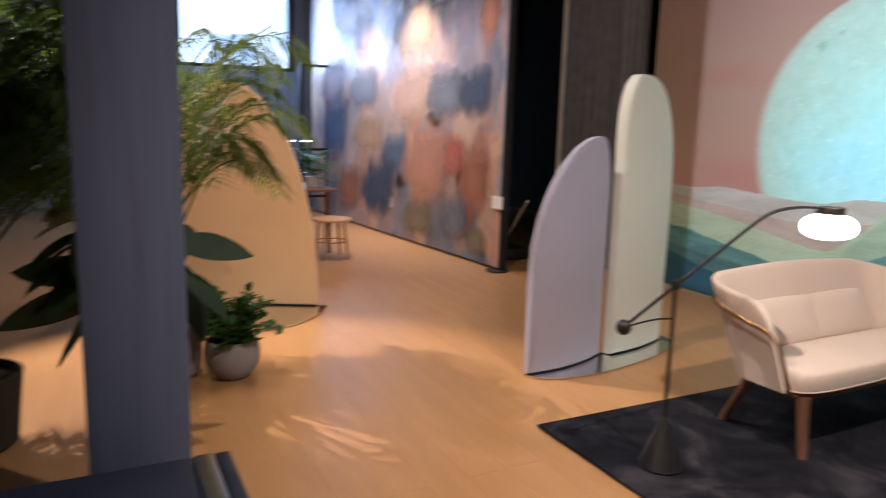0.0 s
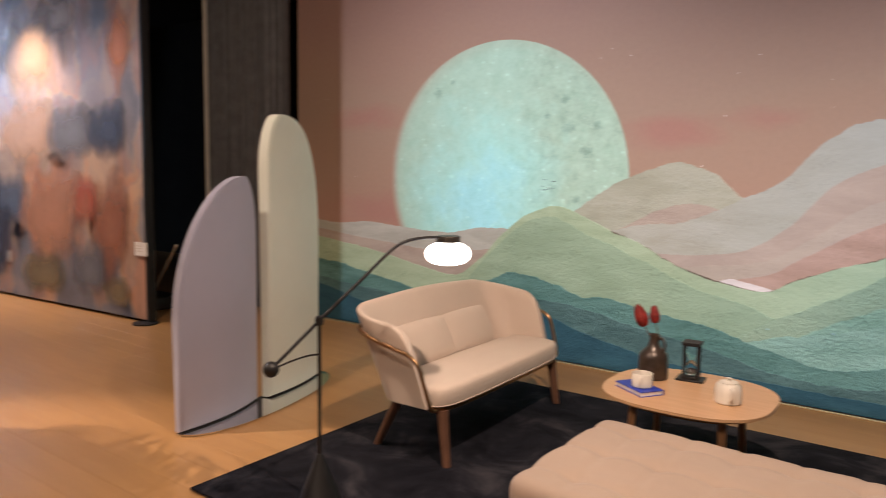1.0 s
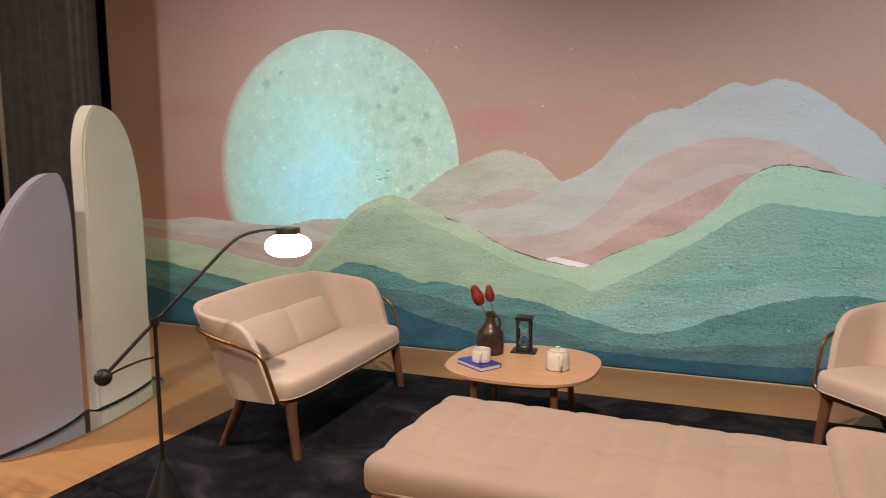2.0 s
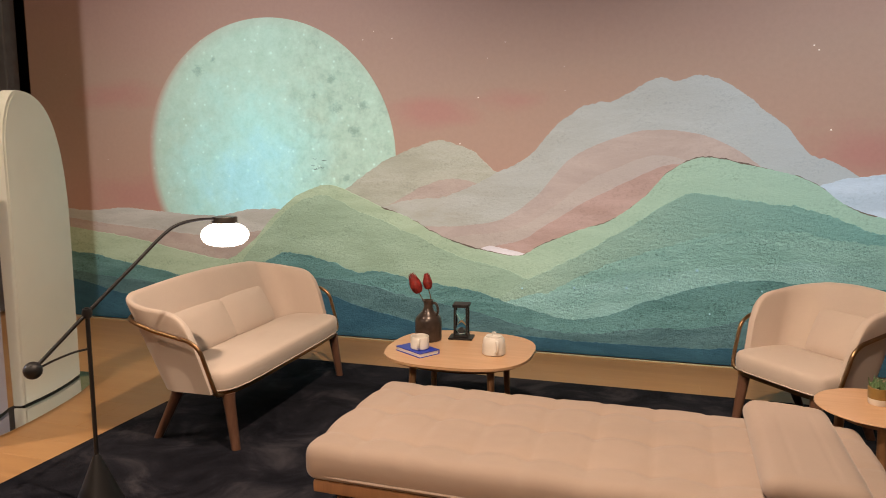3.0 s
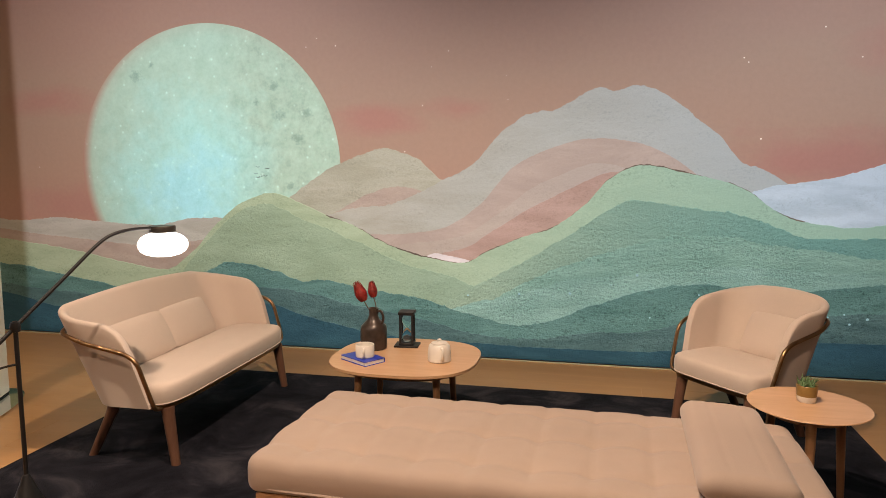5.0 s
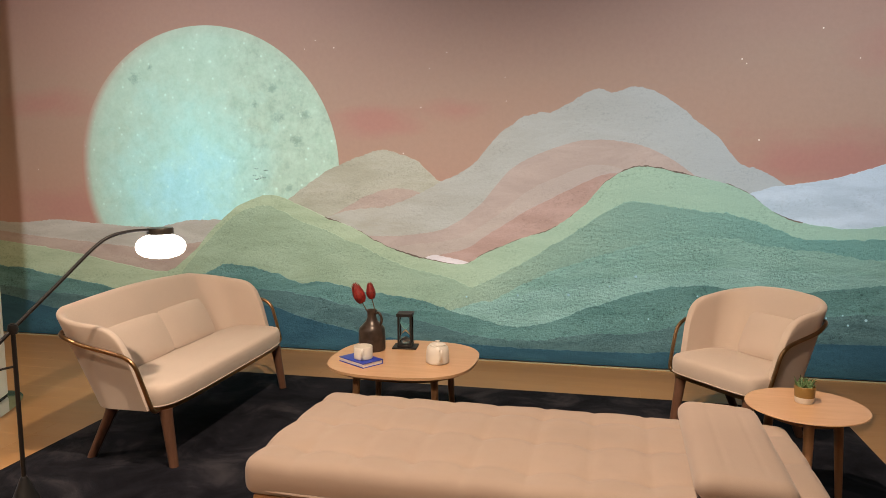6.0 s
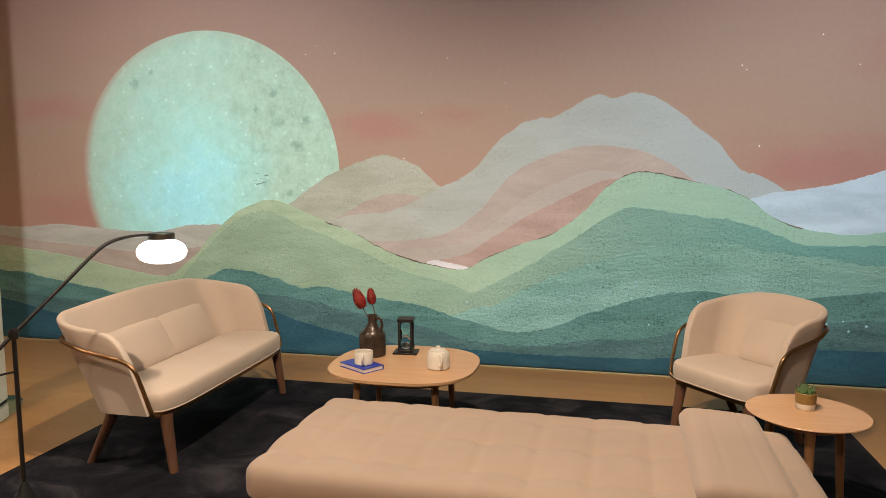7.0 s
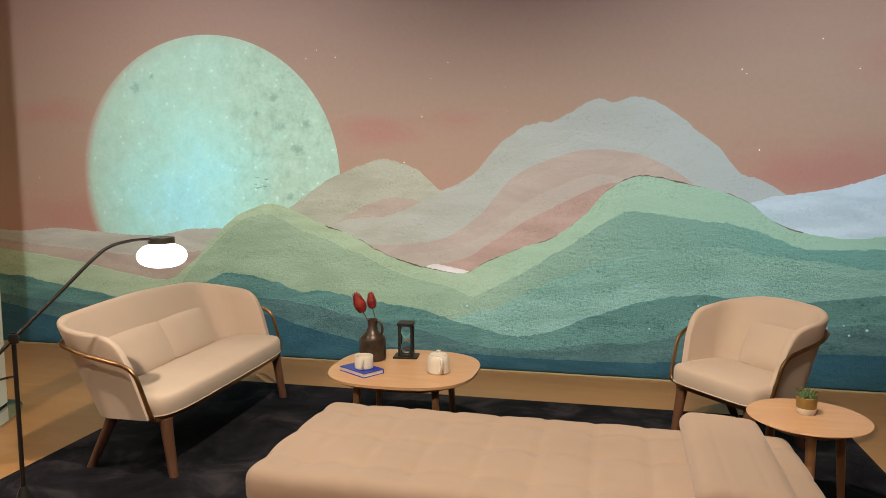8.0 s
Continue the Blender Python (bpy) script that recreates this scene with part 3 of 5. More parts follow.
P_GREEN = hill_paint("green_hill_paint", (0.35, 0.465, 0.325), (0.37, 0.485, 0.345), 0.6, 0, (0.17, 0.37, 0.33))
P_BAND = hill_paint("light_sage_paint", (0.235, 0.435, 0.365), (0.27, 0.48, 0.405), 0.75)
P_SAGE = hill_paint("sage_hill_paint", (0.255, 0.465, 0.405), (0.295, 0.51, 0.45), 0.75)
P_TEAL = hill_paint("teal_hill_paint", (0.10, 0.23, 0.21), (0.14, 0.29, 0.265), 0.7)
P_DEEP = hill_paint("deep_teal_paint", (0.075, 0.155, 0.16), (0.105, 0.205, 0.205), 0.7)
P_EDGE = hill_paint("ridge_crack_paint", (0.10, 0.08, 0.06), (0.17, 0.13, 0.10), 0.4)
P_NAVY = hill_paint("navy_hill_paint", (0.024, 0.080, 0.115), (0.032, 0.10, 0.135), 0.4)

hill("painted_ridge", [(-5.72, 1.05), (-5.5, 1.02), (-5.14, 0.99), (-4.76, 1.02), (-4.3, 0.99), (-3.8, 0.97), (-3.46, 1.03), (-3.1, 1.03), (-2.6, 0.9)], P_FAR, 0.0045, 0.010, 1)
hill("painted_ridge", [(-2.75, 1.1), (-2.27, 1.42), (-2.04, 1.52), (-1.79, 1.59), (-1.54, 1.5), (-1.36, 1.35), (-1.0, 1.1)], P_TAN, 0.0045, 0.014, 2)
hill("painted_fold", [(-2.31, 1.03), (-2.11, 1.15), (-1.93, 1.24), (-1.7, 1.3), (-1.5, 1.25), (-1.37, 1.13)], P_ROSE, 0.0049, 0.010, 18)
hill("painted_fold", [(-2.27, 1.01), (-2.17, 1.08), (-1.98, 1.08), (-1.75, 1.15), (-1.55, 1.22), (-1.31, 1.1)], P_FAR, 0.0052, 0.012, 19)
hill("painted_ridge", [(0.70, 1.11), (0.8, 1.23), (0.83, 1.27), (1.06, 1.33), (1.29, 1.36), (1.57, 1.44), (2.1, 1.62), (2.6, 1.6), (3.4, 1.3)], P_ICE, 0.0105, 0.010, 3)
hill("painted_ridge", [(-2.35, 1.05), (-2.05, 1.13), (-1.73, 1.17), (-1.36, 1.34), (-1.11, 1.47), (-0.95, 1.65), (-0.74, 1.81), (-0.5, 1.86), (-0.23, 2.0), (-0.1, 1.97), (0.05, 2.01), (0.29, 1.91), (0.45, 1.77), (0.6, 1.65), (0.75, 1.47), (0.89, 1.43), (1.05, 1.31), (1.3, 1.0)], P_LAV, 0.0055, 0.014, 4)
hill("painted_fold", [(-1.95, 0.92), (-1.37, 0.98), (-1.07, 1.16), (-0.82, 1.44), (-0.54, 1.58), (-0.3, 1.64), (-0.03, 1.63), (0.24, 1.54), (0.5, 1.36), (0.7, 1.2)], P_PINK, 0.0065, 0.006, 5)
hill("painted_fold", [(-1.8, 0.84), (-1.2, 0.93), (-0.94, 1.09), (-0.69, 1.28), (-0.45, 1.4), (-0.2, 1.47), (0.1, 1.4)], P_LAV2, 0.0075, 0.006, 6)
hill("painted_fold", [(-1.5, 0.76), (-1.15, 0.85), (-0.94, 0.99), (-0.69, 1.14), (-0.4, 1.29), (-0.15, 1.4), (0.1, 1.4)], P_PINK2, 0.0085, 0.006, 7)
hill("painted_band", [(-5.72, 0.95), (-5.0, 0.88), (-4.4, 0.83), (-3.9, 0.80), (-3.3, 0.86)], P_ROSE, 0.0065, 0.008, 8)
hill("painted_snow", [(-1.52, 0.74), (-1.42, 0.79), (-1.28, 0.775), (-1.12, 0.74)], P_SNOW, 0.0095, 0.006, 9)
MAIN_RIDGE = [(-5.72, 0.87), (-5.14, 0.81), (-4.54, 0.73), (-3.93, 0.62), (-3.68, 0.61), (-3.44, 0.77), (-3.28, 0.94), (-3.06, 1.13), (-2.86, 1.22), (-2.76, 1.24), (-2.57, 1.2), (-2.28, 1.07), (-2.05, 0.99), (-1.73, 0.83), (-1.46, 0.76), (-1.15, 0.73), (-1.02, 0.81), (-0.69, 0.95), (-0.53, 1.0), (-0.29, 1.18), (-0.14, 1.35), (0.05, 1.45), (0.17, 1.45), (0.39, 1.4), (0.61, 1.35), (0.79, 1.28), (0.98, 1.14), (1.16, 1.07), (1.55, 1.04), (2.3, 1.2), (3.4, 1.0)]
hill("painted_hill", MAIN_RIDGE, P_MINT, 0.016, 0.008, 10)
hill("painted_crack", [(x, z + 0.0035) for x, z in MAIN_RIDGE if -2.4 < x < 1.2], P_EDGE, 0.0125, 0.010, 10.5)
hill("painted_hill", [(-3.55, 0.6), (-3.35, 0.82), (-3.1, 1.04), (-2.88, 1.15), (-2.72, 1.14), (-2.38, 1.0), (-2.02, 0.87), (-1.67, 0.71), (-1.33, 0.63), (-1.06, 0.52), (-0.86, 0.31)], P_OLIVE, 0.019, 0.016, 11)
hill("painted_hill", [(-1.35, 0.40), (-1.1, 0.55), (-0.84, 0.69), (-0.6, 0.83), (-0.42, 0.94), (-0.28, 1.03), (-0.17, 1.12), (-0.02, 1.2), (0.2, 1.19), (0.49, 1.15), (0.72, 1.12), (0.92, 1.06), (1.19, 0.96), (1.6, 0.97), (2.4, 0.95), (3.4, 0.8)], P_GREEN, 0.022, 0.016, 12)
hill("painted_hill", [(-5.72, 0.64), (-5.1, 0.59), (-4.75, 0.53), (-4.4, 0.48), (-4.0, 0.42), (-3.55, 0.5), (-3.29, 0.62), (-3.13, 0.68), (-2.78, 0.63), (-2.49, 0.55), (-2.29, 0.56), (-2.01, 0.5), (-1.55, 0.45), (-1.19, 0.35), (-0.93, 0.29), (-0.6, 0.24)], P_TEAL, 0.025, 0.014, 13)
hill("painted_band", [(-0.95, 0.45), (-0.73, 0.59), (-0.35, 0.76), (-0.08, 0.85), (0.25, 0.94), (0.67, 0.96), (0.98, 0.91), (1.32, 0.87), (1.64, 0.83), (2.4, 0.86), (3.4, 0.75)], P_BAND, 0.0236, 0.018, 20)
hill("painted_hill", [(-1.5, 0.2), (-1.32, 0.34), (-1.10, 0.43), (-0.77, 0.50), (-0.38, 0.63), (0.03, 0.67), (0.39, 0.725), (0.84, 0.755), (1.30, 0.73), (1.65, 0.725), (2.4, 0.75), (3.4, 0.68)], P_SAGE, 0.0246, 0.014, 14)
hill("painted_hill", [(-1.15, 0.13), (-0.8, 0.25), (-0.51, 0.32), (-0.23, 0.44), (0.08, 0.55), (0.46, 0.62), (0.83, 0.61), (1.12, 0.59), (1.58, 0.65), (2.4, 0.7), (3.4, 0.6)], P_TEAL, 0.031, 0.012, 15)
hill("painted_hill", [(-5.72, 0.47), (-5.3, 0.43), (-4.9, 0.39), (-4.6, 0.38), (-4.0, 0.33), (-3.3, 0.45), (-2.9, 0.48), (-2.58, 0.47), (-2.1, 0.38), (-1.55, 0.29), (-1.1, 0.19), (-0.67, 0.17), (-0.26, 0.24), (0.1, 0.26), (0.47, 0.36), (1.02, 0.39), (1.59, 0.46), (2.4, 0.4), (3.4, 0.4)], P_DEEP, 0.034, 0.014, 16)
hill("painted_hill", [(-5.72, 0.37), (-5.3, 0.35), (-4.8, 0.25), (-4.3, 0.22), (-3.6, 0.3), (-2.79, 0.35), (-2.49, 0.27), (-2.2, 0.21), (-1.82, 0.14), (-1.15, 0.12), (-0.51, 0.11), (0.29, 0.13), (0.8, 0.2), (1.38, 0.25), (2.4, 0.26), (3.4, 0.22)], P_NAVY, 0.037, 0.008, 17)


def dots(name, places, r, mat, depth):
    bm = bmesh.new()
    for x, z, k in places:
        ring = [bm.verts.new((x + r * k * math.cos(a * math.pi / 4), -depth, z + r * k * math.sin(a * math.pi / 4))) for a in range(8)]
        mid = bm.verts.new((x, -depth - 0.001, z))
        for a in range(8):
            bm.faces.new((ring[a], ring[(a + 1) % 8], mid))
    return tagged(part(name, bm, mat, mural, smooth=False), kind="stuff")


# projected stars, twinkles and birds, put on the mural as small coloured shapes
rng = random.Random(4)
STARS = [(-2.42, 2.36, 1), (-2.33, 2.42, 1), (-2.18, 2.36, 1.3), (-1.3, 2.29, 1), (-1.43, 2.18, 0.8), (-0.87, 2.1, 0.7), (-1.5, 1.9, 1.2), (-1.64, 1.56, 1.4), (0.73, 2.17, 1.5), (0.76, 2.14, 1.2), (0.86, 1.63, 1.5), (1.22, 2.35, 1.5), (1.45, 2.15, 1.2), (-0.86, 1.93, 0.7), (-5.3, 2.2, 0.8), (-4.9, 1.45, 0.8)]
dots("projected_star", STARS, 0.0034, M_STAR, 0.003)
dots("projected_twinkle", [(-1.145, 0.485, 0.9), (-0.76, 0.51, 1.1), (-0.39, 0.527, 1.2), (0.08, 0.676, 1.2), (0.175, 0.373, 0.8), (1.466, 0.386, 1), (1.573, 0.425, 1.2), (1.43, 0.452, 0.8), (1.33, 0.43, 0.8), (-2.0, 0.42, 0.7), (-0.1, 0.60, 0.7), (0.5, 0.55, 0.8)], 0.008, M_TWINKLE, 0.039)
bm = bmesh.new()
for i in range(9):
    cx, cz = -2.82 + rng.uniform(-0.06, 0.06), 1.40 + rng.uniform(-0.05, 0.05)
    for s in (-1, 1):
        p = [bm.verts.new((cx, -0.0045, cz)), bm.verts.new((cx + s * 0.018, -0.0045, cz + 0.009)), bm.verts.new((cx + s * 0.008, -0.0045, cz + 0.009))]
        bm.faces.new(p)
tagged(part("projected_birds", bm, M_BIRD, mural, smooth=False), kind="stuff")

# ---------------------------------------------------------------- lounge


def leg(parent, top, foot, r0, r1, mat, n=12, flare=0.0):
    """A tapered leg; flare widens its head."""
    a, b = Vector(top), Vector(foot)
    bm = bmesh.new()
    rings = []
    for k in range(9):
        t = k / 8
        r = r0 + (r1 - r0) * t + flare * max(0, 1 - t * 4) ** 2
        p = a.lerp(b, t)
        rings.append([bm.verts.new((p.x + r * math.cos(2 * math.pi * j / n), p.y + r * math.sin(2 * math.pi * j / n), p.z)) for j in range(n)])
    for x, y in zip(rings, rings[1:]):
        for j in range(n):
            bm.faces.new((x[j], x[(j + 1) % n], y[(j + 1) % n], y[j]))
    bm.faces.new(rings[0])
    bm.faces.new(rings[-1][::-1])
    return part("leg", bm, mat, parent)


def back_shell(half, yb, yf, rad, z0, zc, zm, th, lean):
    """The upholstered back that wraps round both ends, reclined; its top is crowned and falls along the wings."""
    pts = []
    for i in range(14):
        t = i / 14
        pts.append((-half, yf + (yb - rad - yf) * t, -1, 0, 1 - t, 0.0, 0.0))
    for i in range(14):
        q = i / 14
        a = math.pi - (math.pi / 2) * q
        pts.append((-half + rad + rad * math.cos(a), yb - rad + rad * math.sin(a), math.cos(a), math.sin(a), 0, q, 0.0))
    for i in range(15):
        u = i / 14
        pts.append((-half + rad + (half - rad) * u, yb, 0, 1, 0, 1.0, u))
    full = pts + [(-x, y, -nx, ny, w, q, u) for x, y, nx, ny, w, q, u in reversed(pts[:-1])]
    bm = bmesh.new()
    rings = []
    for x, y, nx, ny, w, q, u in full:
        top = zc - 0.045 * (1 - q) + (zm - zc) * math.sin(u * math.pi / 2)
        if w > 0:
            top = z0 + 0.27 + (top - 0.02 * w - z0 - 0.27) * max(0.0, 1 - w ** 5) ** 0.5
        h = top - z0
        sec = []
        for k in range(9):
            sec.append((0.0, z0 + (h - th / 2) * k / 8))
        for k in range(1, 6):
            a = math.pi * k / 6
            sec.append((-th / 2 + th / 2 * math.cos(a), top - th / 2 + th / 2 * math.sin(a)))
        for k in range(9):
            sec.append((-th, z0 + (h - th / 2) * (1 - k / 8)))
        ring = []
        for o, z in sec:
            f = (z - z0) / (zm - z0)
            ring.append(bm.verts.new((x + nx * (o + 0.045 * f), y + ny * o + f * (0.62 + 0.38 * ny) * lean, z)))
        rings.append(ring)
    m = len(rings[0])
    for a, b in zip(rings, rings[1:]):
        for j in range(m):
            bm.faces.new((a[j], a[(j + 1) % m], b[(j + 1) % m], b[j]))
    bm.faces.new(rings[0])
    bm.faces.new(rings[-1][::-1])
    return bm


def soft_cushion(w, d, h):
    def shift(p):
        u, v = p.x / w, p.z / h
        k = (1 - abs(u) ** 3) * (1 - abs(v) ** 3)
        return Vector((p.x * (1 - 0.05 * abs(v) ** 2), p.y * (0.25 + 0.75 * k), p.z * (1 - 0.05 * abs(u) ** 2)))
    return rounded_block(w, d, h, min(d * 0.9, 0.05), 20, 6, 14, shift)


def seat_plan(half, y0, y1, n=96):
    """The seat's outline: square front with rounded corners, narrowing behind into the back."""
    out = []
    for x, y in superellipse(half, (y1 - y0) / 2, 6, n):
        k = max(0.0, y / ((y1 - y0) / 2))
        out.append((x * (1 - 0.10 * k ** 3), y + (y0 + y1) / 2))
    return out


def seat_pad(half, y0, y1, z0, z1):
    bm = bmesh.new()
    cy = (y0 + y1) / 2
    rings = []
    for inset, k in ((0.012, 0.0), (0.004, 0.06), (0.0, 0.25), (0.0, 0.6), (0.003, 0.8), (0.010, 0.92), (0.024, 0.985), (0.07, 1.015)):
        rings.append([bm.verts.new((x * (1 - inset / half), cy + (y - cy) * (1 - inset / (cy - y0)), z0 + (z1 - z0) * k)) for x, y in seat_plan(half, y0, y1)])
    for q in range(1, 10):
        f = (1 - q / 10) * (1 - 0.07 / half)
        g = (1 - q / 10) * (1 - 0.07 / (cy - y0))
        rings.append([bm.verts.new((x * f, cy + (y - cy) * g, z1 + (z1 - z0) * 0.02 + 0.012 * q / 10)) for x, y in seat_plan(half, y0, y1)])
    n = len(rings[0])
    for a, b in zip(rings, rings[1:]):
        for j in range(n):
            bm.faces.new((a[j], a[(j + 1) % n], b[(j + 1) % n], b[j]))
    bm.faces.new(rings[0][::-1])
    bm.faces.new(rings[-1])
    return bm


def lounge_seat(name, half, m, label, category, cushions, zc, zm, lean):
    """Sofa or armchair: reclined wrap-round back, seat pad, timber legs, bent metal arms. Its front looks along -y."""
    ob = thing(name, label, category, m)
    part("seat_frame", slab(seat_plan(half - 0.008, -0.295, 0.10), 0.282, 0.302, 0.005), M_BRONZE, ob, "thin bronze seat rail")
    seat = part("seat", seat_pad(half, -0.305, 0.10, 0.303, 0.405), M_CREAM, ob)
    part("piping", tube([(x, y, 0.309) for x, y in seat_plan(half - 0.0012, -0.3038, 0.10)], 0.003, 6, closed=True), M_CREAM, seat)
    part("backrest", back_shell(half + 0.010, 0.12, -0.197, 0.125, 0.290, zc, zm, 0.038, lean), M_CREAM, ob)
    for x, w in cushions:
        c = part("cushion", soft_cushion(w, 0.034, 0.125), M_CREAM, ob)
        c.matrix_basis = pose(x, 0.125, 0.512, -27, 0, 0)
    for s in (-1, 1):
        h = half
        arm = smooth_path([(s * (h - 0.03), lean * 1.13, 0.65), (s * (h + 0.03), lean * 0.98, 0.645), (s * (h + 0.054), lean * 0.72, 0.63), (s * (h + 0.056), 0.08, 0.603), (s * (h + 0.055), -0.06, 0.575), (s * (h + 0.054), -0.125, 0.558), (s * (h + 0.052), -0.172, 0.52), (s * (h + 0.047), -0.198, 0.45), (s * (h + 0.036), -0.232, 0.335), (s * (h + 0.022), -0.24, 0.298), (s * (h - 0.02), -0.238, 0.288)], 7)
        part("arm", tube(arm, 0.0105, 10), M_BRONZE, ob, "bent bronze arm tube")
        leg(ob, (s * (h - 0.062), -0.245, 0.285), (s * (h - 0.05), -0.285, 0), 0.030, 0.022, M_WALNUT, flare=0.004)
        leg(ob, (s * (h - 0.07), 0.035, 0.29), (s * (h - 0.08), 0.19, 0), 0.030, 0.022, M_WALNUT, flare=0.008)
    return ob


single("rug", box(-2.96, 1.2, -3.18, -0.74, 0.004, 0.018, 0.004, 1), M_RUG, "dark navy low-pile rug with brushed patches", "rug")
SEAT_Z = 0.018
lounge_seat("sofa", 0.672, pose(-2.46, -1.645, SEAT_Z, 0, 0, 91.2), "cream upholstered loveseat with bronze arms, walnut legs", "sofa", [(-0.25, 0.25), (0.20, 0.24)], 0.755, 0.775, 0.235)
lounge_seat("armchair", 0.283, pose(0.612, -1.18, SEAT_Z, 0, 0, -50), "cream upholstered armchair with bronze arms, walnut legs", "armchair", [(0.04, 0.17)], 0.75, 0.76, 0.19)

# daybed
bed = thing("daybed", "cream tufted daybed on a low oak frame", "daybed", pose(-0.42, -2.56, SEAT_Z + 0.012, 0, 0, -1.2))


def tufted(p):
    if p.z > 0:
        lump = 0
        for k in (-0.26, 0.0, 0.26):
            lump -= 0.006 * math.exp(-((p.y - k) / 0.018) ** 2)
        gx = (p.x + 1.0) / 0.205
        lump -= 0.006 * math.exp(-((gx - round(gx)) * 0.205 / 0.018) ** 2)
        gy = p.y / 0.26
        lump -= 0.014 * math.exp(-(((gx - round(gx)) * 0.205) ** 2 + ((gy - round(gy)) * 0.26) ** 2) / 0.0022)
        p = p + Vector((0, 0, lump + 0.012 * (1 - (p.y / 0.42) ** 2) + 0.006 * noise.noise(p * 5) + 0.002 * noise.noise(p * 17)))
    return p


mat_ = part("mattress", rounded_block(0.99, 0.41, 0.070, 0.046, 120, 60, 6, tufted), M_BED, bed)
mat_.matrix_basis = pose(0, 0, 0.313)
part("piping", tube([(x * 0.998, y * 0.998, -0.041) for x, y in superellipse(0.989, 0.409, 16, 80)], 0.005, 6, closed=True), M_BED, mat_)
part("bed_frame", box(-0.96, 0.96, -0.385, 0.385, 0.195, 0.242, 0.008), M_OAKLEG, bed, "oak bed rail")
for x in (-0.86, 0.86):
    for y in (-0.33, 0.33):
        leg(bed, (x, y, 0.17), (x * 1.03, y * 1.06, 0), 0.026, 0.018, M_OAKLEG)


def bolster(p):
    k = 0
    for s in (-0.055, 0.06):
        k -= 0.002 * math.exp(-((p.x - s) / 0.008) ** 2)
    full = (1 - abs(p.x / 0.158) ** 4)
    return Vector((p.x, p.y, p.z * (0.68 + 0.32 * full) + (k if p.z > 0 else 0)))


single("bolster_pillow", rounded_block(0.152, 0.378, 0.05, 0.045, 36, 40, 6, bolster), M_BED, "cream channel-stitched flat bolster lying on the daybed", "pillow", pose(0.287, -2.607, 0.462, 0, 3, -1.6))

# coffee table and what stands on it
tab = thing("coffee_table", "rounded oak coffee table with tapered legs", "table", pose(-1.205, -1.535, SEAT_Z))
top = slab(superellipse(0.40, 0.375, 2.7, 80), 0.388, 0.402, 0.004)
top = part("tabletop", top, M_OAK, tab)
part("bevelled_underside", slab(superellipse(0.375, 0.35, 2.7, 80), 0.374, 0.3878), M_OAKLEG, top)
part("apron", slab(superellipse(0.30, 0.28, 2.7, 60), 0.345, 0.3738), M_OAKLEG, tab)
for sx in (-1, 1):
    for sy in (-1, 1):
        leg(tab, (sx * 0.21, sy * 0.19, 0.36), (sx * 0.225, sy * 0.205, 0), 0.021, 0.015, M_OAKLEG)
T = SEAT_Z + 0.402

vase = thing("jug_vase", "dark glazed stoneware jug with a loop handle", "vase", pose(-1.43, -1.42, T))
part("jug", lathe([(0.0, 0.0), (0.069, 0.0), (0.075, 0.006), (0.076, 0.05), (0.0755, 0.112), (0.071, 0.130), (0.055, 0.148), (0.034, 0.168), (0.026, 0.192), (0.026, 0.215), (0.031, 0.228), (0.030, 0.232), (0.022, 0.226), (0.019, 0.19), (0.0, 0.17)]), M_VASE, vase)
part("handle", tube(smooth_path([(0.024, -0.004, 0.212), (0.045, -0.012, 0.218), (0.06, -0.016, 0.198), (0.062, -0.016, 0.17), (0.05, -0.012, 0.142)], 6), 0.0075, 10), M_VASE, vase)


def flower(tip, base, size, seed, m):
    ob = thing("dried_flower", "red dried protea bud on a bare stem", "flower", m, "flowers in the jug")
    r = random.Random(seed)
    tip, base = Vector(tip), Vector(base)
    part("stem", tube(smooth_path([base, base.lerp(tip, 0.5) + Vector((0.006, 0, 0.004)), tip], 6), 0.0032, 6), M_STEM, ob)
    axis = (tip - base).normalized()
    q = Vector((0, 0, 1)).rotation_difference(axis)
    bm = bmesh.new()
    for layer, count, out, length in ((0, 6, 0.35, 1.0), (1, 7, 0.62, 0.97), (2, 8, 0.84, 0.88), (3, 8, 1.0, 0.66)):
        for i in range(count):
            a = 2 * math.pi * (i + 0.5 * layer) / count + r.uniform(-0.1, 0.1)
            cols = []
            for k in range(6):
                t = k / 5
                rad = size * 0.27 * out * math.sin(math.pi * min(1, 0.12 + t * 0.64)) ** 0.8
                wid = size * 0.125 * math.sin(math.pi * min(1.0, 0.25 + 0.75 * t)) + 0.0004
                z = size * length * t * r.uniform(0.97, 1.03)
                row = []
                for s, lift in ((-1, 0.0), (0, 0.002), (1, 0.0)):
                    p = Vector((math.cos(a) * (rad + lift) - math.sin(a) * wid * s, math.sin(a) * (rad + lift) + math.cos(a) * wid * s, z))
                    row.append(bm.verts.new(tip + q @ p))
                cols.append(row)
            for x, y in zip(cols, cols[1:]):
                for k in (0, 1):
                    bm.faces.new((x[k], x[k + 1], y[k + 1], y[k]))
    part("bud", bm, M_RED, ob)


VASE = pose(-1.43, -1.42, T)
flower((-0.052, -0.01, 0.272), (0.006, 0.0, 0.13), 0.122, 1, VASE)
flower((-0.002, 0.010, 0.292), (0.014, 0.004, 0.19), 0.094, 2, VASE)

